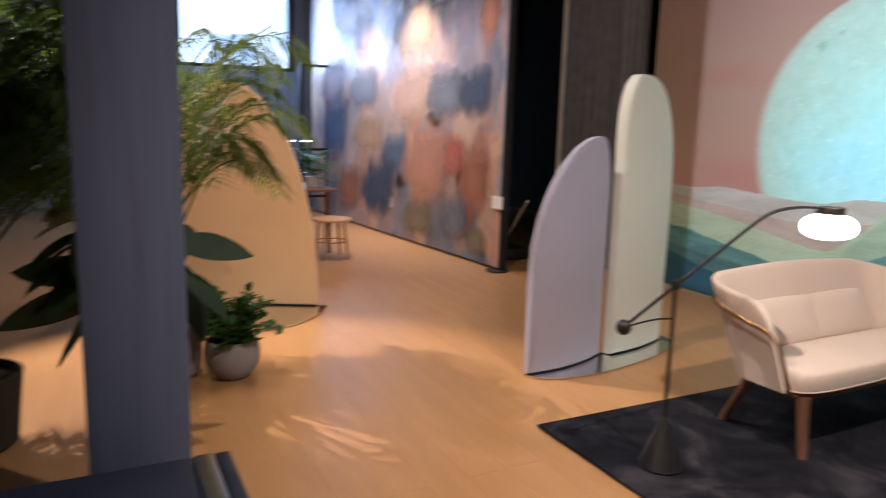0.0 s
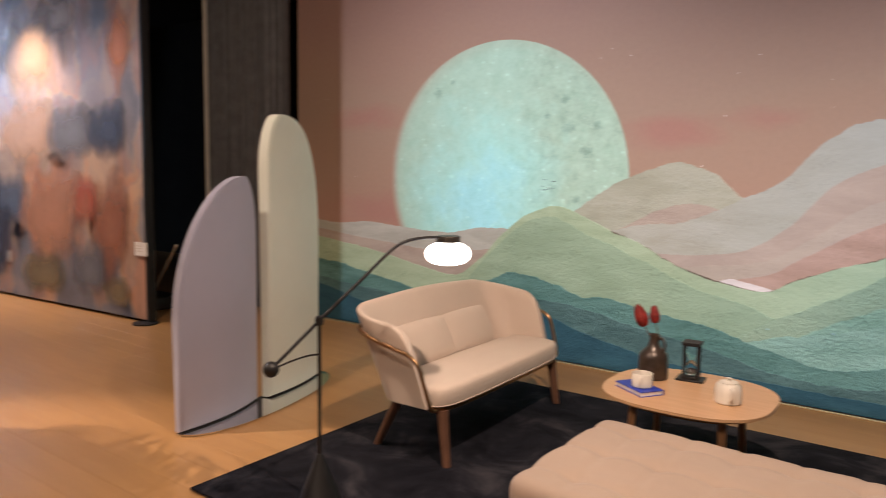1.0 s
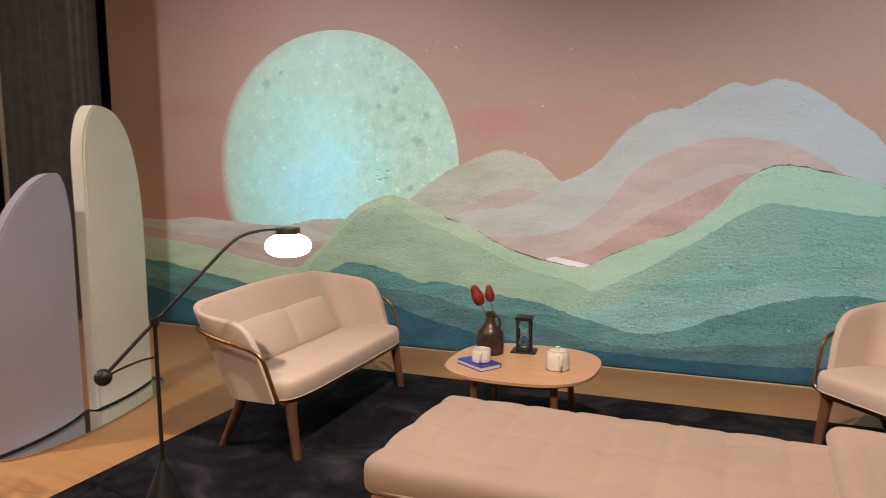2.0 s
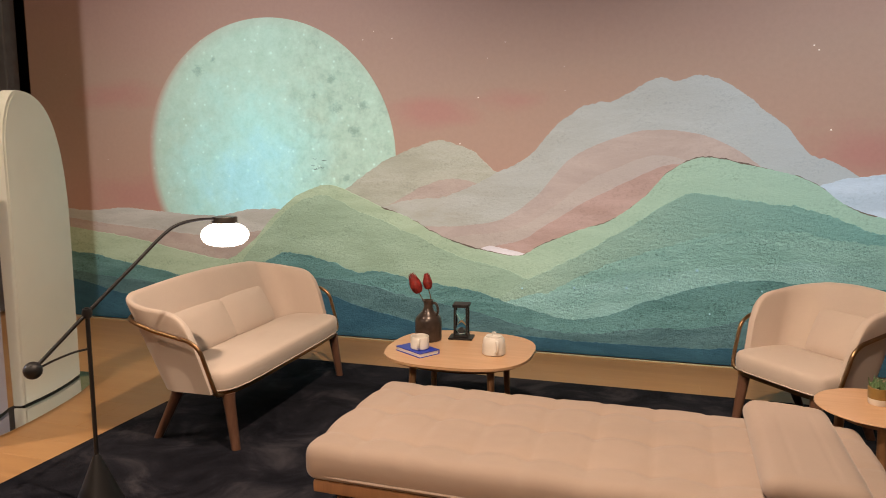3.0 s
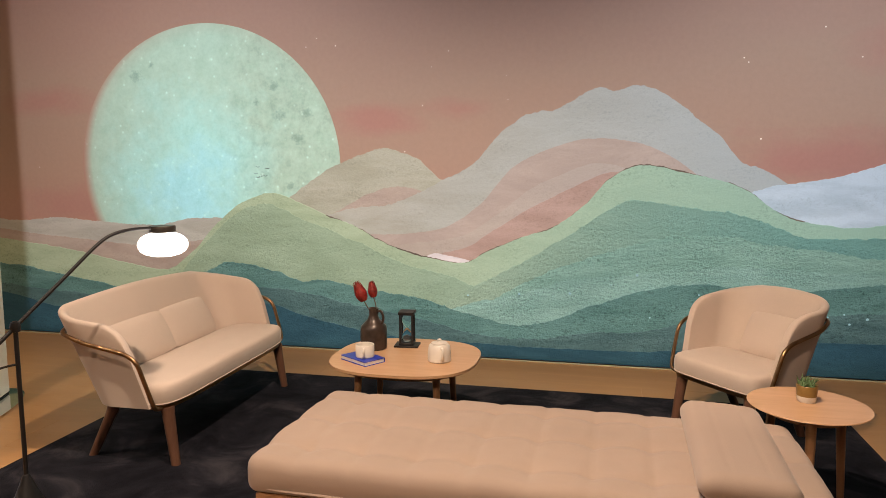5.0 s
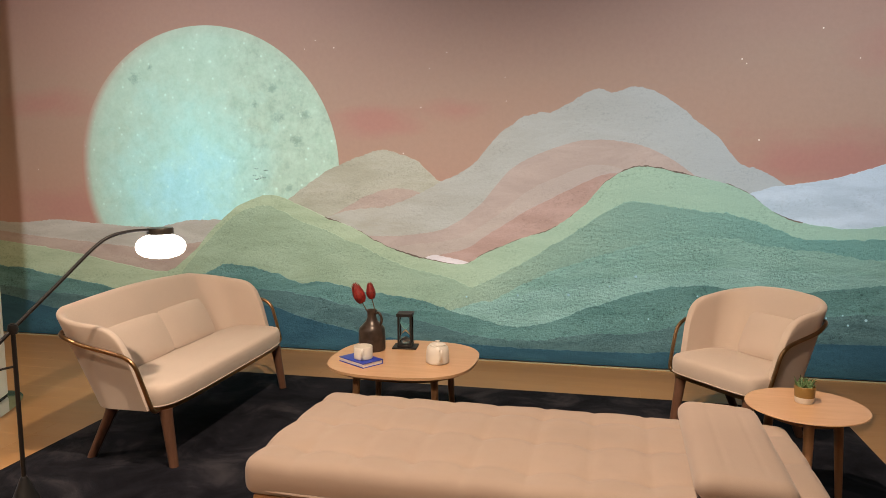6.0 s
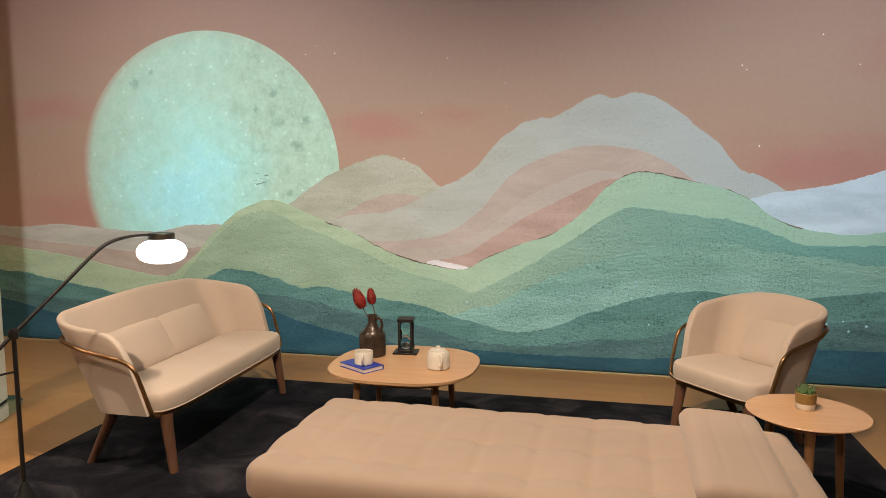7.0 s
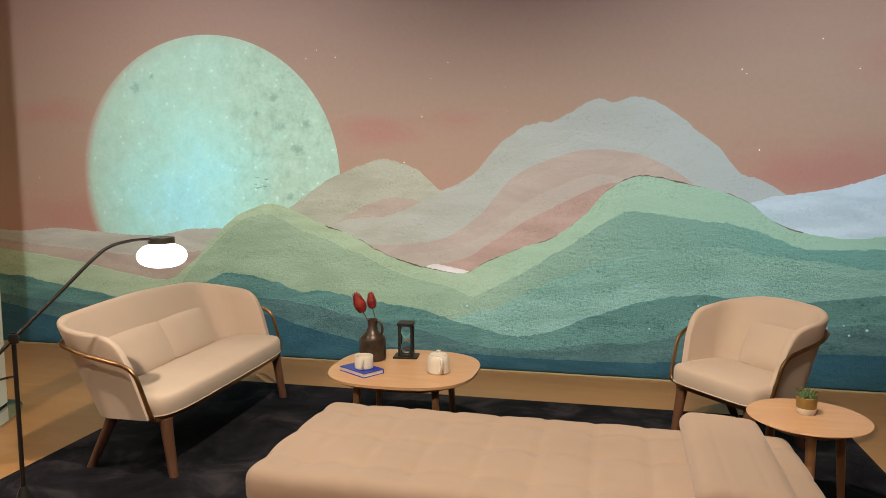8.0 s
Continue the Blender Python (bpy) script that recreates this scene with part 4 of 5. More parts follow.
hg = thing("hourglass", "black framed hourglass on a square black base", "hourglass", pose(-1.258, -1.33, T, 0, 0, 6))
part("base_plate", box(-0.07, 0.07, -0.055, 0.055, 0, 0.010, 0.002, 1), M_BLACK, hg)
part("foot", box(-0.042, 0.042, -0.042, 0.042, 0.010, 0.024, 0.002, 1), M_BLACK, hg)
part("cap", box(-0.046, 0.046, -0.046, 0.046, 0.186, 0.204, 0.002, 1), M_BLACK, hg)
for sx in (-1, 1):
    for sy in (-1, 1):
        part("post", box(sx * 0.035 - 0.005, sx * 0.035 + 0.005, sy * 0.035 - 0.005, sy * 0.035 + 0.005, 0.024, 0.186), M_BLACK, hg)
bulb = part("bulb", lathe([(0.0, 0.026), (0.018, 0.028), (0.029, 0.045), (0.029, 0.07), (0.016, 0.093), (0.004, 0.105), (0.016, 0.117), (0.029, 0.14), (0.029, 0.165), (0.018, 0.182), (0.0, 0.184)], 24), M_BULBGLASS, hg)
part("sand", lathe([(0.0, 0.030), (0.016, 0.032), (0.025, 0.045), (0.02, 0.055), (0.0, 0.066)], 18), M_SAND, bulb)

book = thing("book", "closed book with bright blue cover", "book", pose(-1.405, -1.685, T, 0, 0, -33))
part("pages", box(-0.101, 0.101, -0.062, 0.062, 0.004, 0.021), M_PAGES, book)
part("cover", box(-0.105, 0.105, -0.067, 0.067, 0.021, 0.025, 0.001, 1), M_BLUE, book)
part("cover", box(-0.105, 0.105, -0.067, 0.067, 0.0, 0.004, 0.001, 1), M_BLUE, book)
part("spine", box(-0.105, 0.105, 0.0635, 0.0665, 0.0045, 0.0205), M_BLUE, book)

mug = thing("mug", "white ceramic mug with a flat strap handle", "mug", pose(-1.39, -1.69, T + 0.025))
part("cup", lathe([(0.0, 0.0), (0.045, 0.0), (0.0495, 0.004), (0.0495, 0.066), (0.048, 0.068), (0.046, 0.066), (0.045, 0.008), (0.0, 0.006)]), M_WHITE, mug)
part("handle", tube(smooth_path([(0.012, -0.047, 0.055), (0.016, -0.066, 0.055), (0.017, -0.073, 0.038), (0.016, -0.066, 0.018), (0.012, -0.047, 0.014)], 6), 0.006, 8), M_WHITE, mug)

pot_ = thing("teapot", "small white lidded ceramic pot with ear handle", "teapot", pose(-1.005, -1.60, T, 0, 0, -42))
part("body", lathe([(0.0, 0.0), (0.056, 0.0), (0.062, 0.006), (0.061, 0.055), (0.056, 0.084), (0.048, 0.093), (0.0, 0.095)]), M_WHITE, pot_)
part("lid", lathe([(0.044, 0.094), (0.043, 0.100), (0.012, 0.105), (0.009, 0.112), (0.012, 0.118), (0.0, 0.122)], 28), M_WHITE, pot_)
part("handle", tube(smooth_path([(0.048, -0.02, 0.078), (0.072, -0.03, 0.080), (0.078, -0.033, 0.055), (0.07, -0.03, 0.03), (0.05, -0.022, 0.024)], 6), 0.007, 8), M_WHITE, pot_)

# side table with the succulent
st = thing("side_table", "small round oak side table with turned legs", "table", pose(0.675, -2.06, SEAT_Z))
part("tabletop", lathe([(0.0, 0.4285), (0.16, 0.4285), (0.205, 0.434), (0.230, 0.4395), (0.236, 0.443), (0.234, 0.446), (0.0, 0.446)], 72), M_OAK, st)
part("apron", slab(superellipse(0.15, 0.15, 2.0, 40), 0.40, 0.428), M_OAKLEG, st)
for a in (20, 140, 260):
    c, s = math.cos(radians(a)), math.sin(radians(a))
    leg(st, (c * 0.15, s * 0.15, 0.42), (c * 0.175, s * 0.175, 0), 0.021, 0.014, M_OAKLEG)
S = SEAT_Z + 0.446
sp = thing("succulent_pot", "mustard and white ceramic pot with a succulent", "plant", pose(0.678, -2.02, S))
part("pot_foot", lathe([(0.0, 0.0), (0.034, 0.0), (0.037, 0.004), (0.039, 0.026), (0.0, 0.026)], 32), M_WHITE, sp)
part("pot", lathe([(0.039, 0.0262), (0.0415, 0.07), (0.040, 0.072), (0.037, 0.066), (0.0, 0.064)], 32), M_MUSTARD, sp)
rng = random.Random(7)
bm = bmesh.new()
for i in range(46):
    a, t = rng.uniform(0, 6.28), rng.uniform(0.2, 1.25)
    base = Vector((rng.uniform(-0.026, 0.026), rng.uniform(-0.026, 0.026), 0.066))
    d = Vector((math.cos(a) * math.sin(t), math.sin(a) * math.sin(t), math.cos(t)))
    n = rng.uniform(0.02, 0.05)
    tube([base, base + d * n * 0.5, base + d * n], 0.0055, 5, bm, r_end=0.0012)
part("leaves", bm, M_SUCC, sp)

# floor lamp
fl = thing("floor_lamp", "black counterbalanced floor lamp with glowing opal shade", "lamp", Matrix())
BX, BY = -2.376, -2.922
part("base", lathe([(0.0, 0.0), (0.098, 0.0), (0.1, 0.008), (0.09, 0.03), (0.022, 0.2), (0.012, 0.225), (0.0, 0.23)], 40, at=(BX, BY, SEAT_Z)), M_BLACK, fl)
part("pole", tube([(BX, BY, 0.22), (BX, BY, 0.86)], 0.0085, 12), M_BLACK, fl)
part("joint", lathe([(0.0, -0.022), (0.016, -0.018), (0.02, 0.0), (0.016, 0.018), (0.0, 0.022)], 20, at=(BX, BY, 0.837)), M_BLACK, fl)
part("arm", tube(smooth_path([(-2.46, -3.117, 0.65), (BX, BY, 0.837), (-2.299, -2.741, 1.004), (-2.244, -2.614, 1.122), (-2.214, -2.545, 1.164), (-2.178, -2.462, 1.178), (-2.14, -2.37, 1.176)], 8), 0.0075, 10), M_BLACK, fl)
part("counterweight", lathe([(0.034 * math.sin(math.pi * k / 14), -0.034 * math.cos(math.pi * k / 14)) for k in range(15)], 24, at=(-2.46, -3.117, 0.65)), M_BLACK, fl)
part("cable", tube(smooth_path([(-2.455, -3.10, 0.652), (-2.43, -3.045, 0.672), (-2.40, -2.975, 0.688), (BX, BY, 0.69)], 6), 0.0045, 8), M_BLACK, fl)
cx, cy = -2.123, -2.334
part("cap", lathe([(0.0, 1.184), (0.055, 1.184), (0.058, 1.18), (0.058, 1.156), (0.0, 1.152)], 36, at=(cx, cy, 0)), M_DARKBRONZE, fl)
part("shade", lathe([(0.0, 1.154), (0.05, 1.153), (0.075, 1.144), (0.093, 1.132), (0.104, 1.117), (0.1085, 1.100), (0.105, 1.083), (0.095, 1.068), (0.077, 1.056), (0.05, 1.048), (0.025, 1.045), (0.0, 1.044)], 64, at=(cx, cy, 0)), M_SHADE, fl, "glowing opal glass shade")

# ---------------------------------------------------------------- felt screens and mirror plates


def screen(name, m, label, mat, width, apex, z_apex, z_left, z_right, thick, left_p=2.0, right_p=2.0, bow=0.0):
    """An upright arched felt board along local x; its crown may sit off centre."""
    out = []
    for i in range(25):
        a = math.pi / 2 * i / 24
        out.append((apex - apex * math.cos(a) ** (2 / left_p), z_left + (z_apex - z_left) * math.sin(a) ** (2 / left_p)))
    for i in range(1, 25):
        a = math.pi / 2 * i / 24
        out.append((apex + (width - apex) * math.sin(a) ** (2 / right_p), z_right + (z_apex - z_right) * math.cos(a) ** (2 / right_p)))
    out = [(0.0, 0.0188)] + out + [(width, 0.0188)]
    clean = [out[0]]
    for p in out[1:]:
        if math.dist(p, clean[-1]) > 1e-4:
            clean.append(p)
    ob = thing(name, label, "screen", m, "felt screens")
    cx = width / 2
    inner = [(cx + (x - cx) * (1 - 0.028 / width), 0.029 + (z - 0.0188) * (1 - 0.024 / z_apex)) for x, z in clean]
    for part_name, outline, a, b, r in (("rim", clean, 0, thick - 0.004, min(0.018, thick * 0.3)), ("face", inner, thick - 0.006, thick, 0.004)):
        bm = slab(outline, a, b, r, 3)
        if bow:
            for k in range(1, 10):
                bmesh.ops.bisect_plane(bm, geom=bm.verts[:] + bm.edges[:] + bm.faces[:], plane_co=(width * k / 10, 0, 0), plane_no=(1, 0, 0))
        for v in bm.verts:
            u = v.co.x / width
            v.co = (v.co.x, -v.co.z - 4 * bow * u * (1 - u), v.co.y)
        part(part_name, bm, mat, ob)
    foot = box(0.012, width - 0.012, -thick + 0.006, -0.006, 0.0125, 0.0186)
    if bow:
        for k in range(1, 10):
            bmesh.ops.bisect_plane(foot, geom=foot.verts[:] + foot.edges[:] + foot.faces[:], plane_co=(width * k / 10, 0, 0), plane_no=(1, 0, 0))
    for v in foot.verts:
        u = v.co.x / width
        v.co.y -= 4 * bow * u * (1 - u)
    part("foot", foot, M_BLACK, ob, "thin black foot rail")
    return ob


def line_pose(a, b):
    return pose(a[0], a[1], 0, 0, 0, math.degrees(math.atan2(b[1] - a[1], b[0] - a[0])))


screen("felt_screen", line_pose((-3.632, -2.825), (-3.80, -2.10)), "lilac felt arched screen on a mirror plate", M_LILAC, 0.678, 0.53, 1.445, 0.60, 1.05, 0.05, 2.1, 2.0, 0.05)
screen("felt_screen", line_pose((-3.765, -2.112), (-3.945, -1.452)), "tall pale sage felt screen on a mirror plate", M_PALE, 0.605, 0.13, 1.84, 1.5, 0.95, 0.075, 2.0, 2.3, 0.03)
screen("felt_screen", line_pose((-6.30, -4.78), (-5.65, -3.49)), "tan felt arched screen lit from above", M_TAN, 1.44, 0.72, 1.79, 0.02, 0.02, 0.05)


def plate(m, a, b, label):
    out = [(x, y) for x, y in superellipse(a, b, 2.3, 144) if y <= 1e-6]
    return single("mirror_plate", slab(out, 0.0045, 0.012, 0.001, 1), M_MIRROR, label, "base plate", m, "mirror plates")


plate(pose(-3.775, -2.13, 0, 0, 0, 103), 0.715, 0.27, "polished steel floor plate under two felt screens")
plate(pose(-5.97, -4.14, 0, 0, 0, 63), 0.79, 0.88, "polished steel floor plate under a felt screen")

# ---------------------------------------------------------------- far panel
panel = thing("blot_panel", "large satin panel painted with earthy watercolour blots", "art panel", pose(-6.43, -1.29, 0, 0, 0, 180 + 3.6))
part("panel_face", box(0, 5.7, -0.02, 0.02, 0.03, 3.85, 0.003, 1), M_BLOT, panel)


def blot(u, z, ru, rz, k, depth):
    """A thin scalloped oval of wash on the panel."""
    bm = bmesh.new()
    lobes, ph = rng_blot.randint(5, 9), rng_blot.uniform(0, 6.28)
    rows = [[], []]
    for i in range(72):
        a = math.tau * i / 72
        s = 1.12 + 0.05 * math.sin(lobes * a + ph) + 0.03 * math.sin((2 * lobes + 1) * a)
        x, h = min(max(u + ru * s * math.cos(a), 0.004), 5.69) - u, min(max(z + rz * s * math.sin(a), 0.036), 3.84) - z
        for row, y in zip(rows, (0.0, 0.0008)):
            row.append(bm.verts.new((x, y, h)))
    bm.faces.new(rows[0])
    bm.faces.new(rows[1][::-1])
    for i in range(72):
        j = (i + 1) % 72
        bm.faces.new((rows[0][i], rows[1][i], rows[1][j], rows[0][j]))
    bmesh.ops.recalc_face_normals(bm, faces=bm.faces)
    ob = part("painted_blot", bm, WASH[k], panel, k + " wash", smooth=False)
    ob.location = (u, 0.0205 + 0.0012 * depth, z)


rng_blot = random.Random(4)
UPPER = [(1.39, 3.01, .47, .22, "pale"), (1.94, 2.66, .80, .47, "tan"), (4.29, 3.22, .47, .39, "grey"), (4.01, 3.00, .61, .39, "mauve"), (3.51, 2.69, .36, .44, "salmon"),
         (0.32, 2.62, .18, .46, "orange"), (4.65, 2.06, .64, .45, "mauve"), (3.46, 1.96, .65, .35, "grey"), (1.94, 1.83, .76, .40, "peach"), (1.15, 1.81, .51, .33, "grey"), (0.53, 1.83, .35, .33, "navy")]
LOWER = [(3.30, 1.35, .57, .32, "tan"), (4.52, 1.36, .50, .59, "blue"), (2.41, 1.09, .41, .34, "blue"), (2.94, .55, .72, .52, "navy"), (3.98, .49, .48, .44, "rust"),
         (0.51, .86, .32, .64, "rust"), (0.97, 1.14, .25, .30, "red"), (1.59, .93, .72, .62, "salmon"), (1.76, .31, .49, .26, "olive"), (0.91, .40, .30, .35, "grey"), (0.42, .25, .20, .18, "olive")]
for depth, spec in enumerate(UPPER + LOWER):
    blot(*spec, depth)
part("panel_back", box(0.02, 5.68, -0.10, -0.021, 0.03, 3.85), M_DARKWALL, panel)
part("panel_post", box(-0.03, 0.0, -0.06, 0.02, 0.0, 3.85), M_BLACK, panel)
single("stand_foot", lathe([(0.0, 0.0), (0.12, 0.0), (0.12, 0.012), (0.0, 0.016)], 32, at=(-6.42, -1.33, 0.002)), M_BLACK, "round black steel foot at the panel's end", "stand")
single("brace", tube([(-7.2, -0.75, 0.2), (-6.47, -0.95, 0.73)], 0.014, 8), M_POLE, "slanting grey brace behind the panel", "brace")
single("floor_weight", box(-7.35, -6.9, -0.95, -0.6, 0.0, 0.14, 0.03), M_BLACK, "black sandbag weight holding the brace", "weight")
single("label_card", box(-6.55, -6.35, -1.345, -1.335, 0.66, 0.79, 0.001, 1), M_CARD, "white caption card on the panel's edge", "card")
bars = thing("caption_lines", "faint grey printed lines on the white card", "text")
for i in range(3):
    part("bar", box(-6.52, -6.42, -1.347, -1.3455, 0.75 - 0.025 * i, 0.757 - 0.025 * i), M_POLE, bars)
single("wall_socket", box(-9.04, -8.95, -1.485, -1.465, 0.40, 0.53, 0.004), M_CARD, "small white socket plate on the panel", "socket", pose(0, 0.005, 0))

# ---------------------------------------------------------------- column and cabinet
single("column", box(-2.76, -2.44, -5.165, -4.875, 0, CEIL_Z, 0.006), M_COLUMN, "slate blue cloth-covered square column", "column", kind="structure")
cab = thing("low_cabinet", "navy laminate low cabinet with steel end strip", "cabinet", Matrix())
part("body", box(-2.26, -1.80, -6.4, -4.90, 0.0, 0.50, 0.006), M_CABINET, cab)
part("edge_strip", box(-2.26, -1.80, -4.897, -4.835, 0.0, 0.505, 0.01), M_STEEL, cab, "brushed steel strip")
part("end_panel", box(-2.26, -1.80, -4.832, -4.79, 0.0, 0.50, 0.004), M_CABINET, cab)

# ---------------------------------------------------------------- plants


def frond(bm, base, yaw, reach, rise, droop, leaflets, length, rng):
    """One arching palm frond with narrow leaflets on both sides."""
    d = Vector((math.cos(yaw), math.sin(yaw), 0))
    side = Vector((-d.y, d.x, 0))
    spine = []
    for k in range(13):
        t = k / 12
        spine.append(Vector(base) + d * reach * t + Vector((0, 0, rise * math.sin(min(1, t * 1.1) * math.pi / 2) - droop * t * t)))
    tube(spine, 0.008, 5, bm, r_end=0.0015)
    for i in range(leaflets):
        t = 0.2 + 0.78 * i / leaflets
        k = min(11, int(t * 12))
        p = spine[k].lerp(spine[k + 1], t * 12 - k)
        fwd = (spine[k + 1] - spine[k]).normalized()
        n = length * math.sin(math.pi * (0.18 + 0.75 * t)) * rng.uniform(0.8, 1.1)
        for s in (-1, 1):
            w = (side * s * 0.95 + fwd * 0.65 + Vector((0, 0, rng.uniform(-0.1, 0.25)))).normalized()
            flat = w.cross(Vector((0, 0, 1))).normalized() * 0.0088
            mid = p + w * n * 0.5
            tip = p + w * n - Vector((0, 0, n * 0.36))
            a, b, c, e, f = bm.verts.new(p - flat * 0.3), bm.verts.new(p + flat * 0.3), bm.verts.new(mid + flat), bm.verts.new(mid - flat), bm.verts.new(tip)
            bm.faces.new((a, b, c, e))
            bm.faces.new((e, c, f))


def palm(m, height, count, reach, seed, label, leaf, tub, droop=0.7):
    rng = random.Random(seed)
    ob = thing("palm", label, "plant", m)
    part("planter", lathe([(0.0, 0.0), (0.17, 0.0), (0.195, 0.02), (0.23, 0.34), (0.215, 0.345), (0.20, 0.30), (0.0, 0.29)], 36), tub, ob, "round planter")
    bm = bmesh.new()
    for i in range(5):
        a = i * 1.26
        tube(smooth_path([(0.05 * math.cos(a), 0.05 * math.sin(a), 0.28), (0.07 * math.cos(a), 0.07 * math.sin(a), height * 0.4), (0.1 * math.cos(a), 0.1 * math.sin(a), height * 0.62)], 4), 0.016, 7, bm, r_end=0.01)
    part("trunk", bm, M_TRUNK, ob)
    bm = bmesh.new()
    for i in range(count):
        yaw = 2 * math.pi * i / count + rng.uniform(-0.2, 0.2)
        z = height * rng.uniform(0.32, 0.62)
        frond(bm, (0.06 * math.cos(yaw), 0.06 * math.sin(yaw), z), yaw, reach * rng.uniform(0.7, 1.1), height * rng.uniform(0.25, 0.42), height * rng.uniform(0.15, 0.45) * droop, 28, 0.35, rng)
    tagged(part("crown", bm, leaf, ob), kind="stuff")
    return ob


def leaf_blade(bm, base, tip, width, sag, cup=0.12, roll=0):
    base, tip = Vector(base), Vector(tip)
    d = (tip - base)
    side = d.cross(Vector((0, 0, 1))).normalized()
    if roll:
        side = Matrix.Rotation(radians(roll), 3, d.normalized()) @ side
    rows = []
    for k in range(9):
        t = k / 8
        p = base + d * t - Vector((0, 0, sag * t * t))
        w = width * math.sin(math.pi * min(1, 0.04 + t * 0.96)) ** 0.75 * (1 - 0.25 * t)
        rows.append([bm.verts.new(p - side * w + Vector((0, 0, w * cup))), bm.verts.new(p), bm.verts.new(p + side * w + Vector((0, 0, w * cup)))])
    for a, b in zip(rows, rows[1:]):
        for k in (0, 1):
            bm.faces.new((a[k], a[k + 1], b[k + 1], b[k]))


palm(pose(-4.45, -4.78, 0), 2.3, 38, 0.84, 3, "tall feathery green palm in a pale stone planter", M_LEAF, M_POT, 0.62)
palm(pose(-3.78, -5.66, 0), 2.3, 120, 0.85, 9, "dense dark green palm in a dark planter", M_LEAFP, M_SOIL)

bl = thing("broadleaf_plant", "dark glossy broad-leaved plant in shade", "plant", pose(-3.75, -4.95, 0))
part("planter", lathe([(0.0, 0.0), (0.14, 0.0), (0.18, 0.30), (0.165, 0.305), (0.15, 0.26), (0.0, 0.25)], 36), M_SOIL, bl, "dark round planter")
rng = random.Random(12)
bm_s, bm_l = bmesh.new(), bmesh.new()
for i in range(40):
    a = i * 2.4 + rng.uniform(-0.3, 0.3)
    if math.cos(a - 2.2) > 0.25:
        continue
    h, r = rng.uniform(0.72, 1.08), rng.uniform(0.1, 0.24)
    p = (r * math.cos(a), r * math.sin(a), h)
    tube(smooth_path([(0, 0, 0.24), (p[0] * 0.4, p[1] * 0.4, h * 0.7), p], 4), 0.008, 5, bm_s)
    n = rng.uniform(0.24, 0.34)
    leaf_blade(bm_l, p, (p[0] + n * math.cos(a), p[1] + n * math.sin(a), h - rng.uniform(-0.02, 0.15)), rng.uniform(0.09, 0.135), 0.1)
for base, tip, wide, roll in (((0.10, 0.16, 0.90), (0.15, 0.52, 0.86), 0.085, 50), ((0.12, -0.14, 0.68), (0.15, -0.56, 0.60), 0.13, 50), ((0.10, -0.16, 0.66), (0.14, -0.34, 0.40), 0.06, 40), ((0.02, 0.18, 0.80), (0.10, 0.29, 0.44), 0.075, 60), ((-0.1, -0.12, 0.72), (-0.2, -0.52, 0.78), 0.11, -40)):
    leaf_blade(bm_l, base, tip, wide, 0.03, 0.12, roll)
    tube(smooth_path([(0, 0, 0.24), (base[0] * 0.5, base[1] * 0.4, base[2] * 0.75), base], 4), 0.008, 5, bm_s)
tagged(part("stem", bm_s, M_STEM, bl), kind="stuff")
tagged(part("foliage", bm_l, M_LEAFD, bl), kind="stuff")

pp = thing("potted_plant", "bushy green plant in a round grey pot", "plant", pose(-4.27, -4.43, 0))
grey_pot = part("pot", lathe([(0.0, 0.0), (0.085, 0.0), (0.125, 0.035), (0.155, 0.10), (0.160, 0.16), (0.148, 0.225), (0.135, 0.23), (0.13, 0.2), (0.0, 0.195)], 44), M_POT, pp)
part("soil", lathe([(0.0, 0.205), (0.12, 0.203), (0.129, 0.196), (0.0, 0.194)], 24), M_SOIL, grey_pot)
rng = random.Random(21)
bm_s, bm_l = bmesh.new(), bmesh.new()
for i in range(34):
    a, lean = rng.uniform(0, 6.28), rng.uniform(0.05, 0.95)
    n = rng.uniform(0.16, 0.36)
    d = Vector((math.cos(a) * math.sin(lean), math.sin(a) * math.sin(lean), math.cos(lean)))
    b0 = Vector((0.08 * math.cos(a) * rng.random(), 0.08 * math.sin(a) * rng.random(), 0.2))
    e0 = b0 + d * n - Vector((0, 0, 0.12 * lean * lean))
    path = smooth_path([b0, b0 + d * n * 0.55 + Vector((0, 0, 0.02)), e0], 5)
    tube(path, 0.0035, 5, bm_s)
    for k in range(2, len(path)):
        for s in (-1, 1):
            w = Vector((-d.y * s + rng.uniform(-0.5, 0.5), d.x * s + rng.uniform(-0.5, 0.5), rng.uniform(-0.1, 0.5))).normalized()
            leaf_blade(bm_l, path[k], path[k] + w * rng.uniform(0.05, 0.085), 0.021, 0.012)
tagged(part("stem", bm_s, M_STEM, pp), kind="stuff")
tagged(part("foliage", bm_l, M_LEAF2, pp), kind="stuff")

# ---------------------------------------------------------------- far café corner
tb = thing("bar_table", "dark wooden table in the far corner", "table", pose(-8.35, -2.95, 0))
part("tabletop", box(-0.6, 0.45, -0.42, 0.36, 0.72, 0.75, 0.006), M_WALNUT, tb)
for x in (-0.52, 0.37):
    for y in (-0.34, 0.28):
        leg(tb, (x, y, 0.72), (x, y, 0), 0.025, 0.02, M_WALNUT)


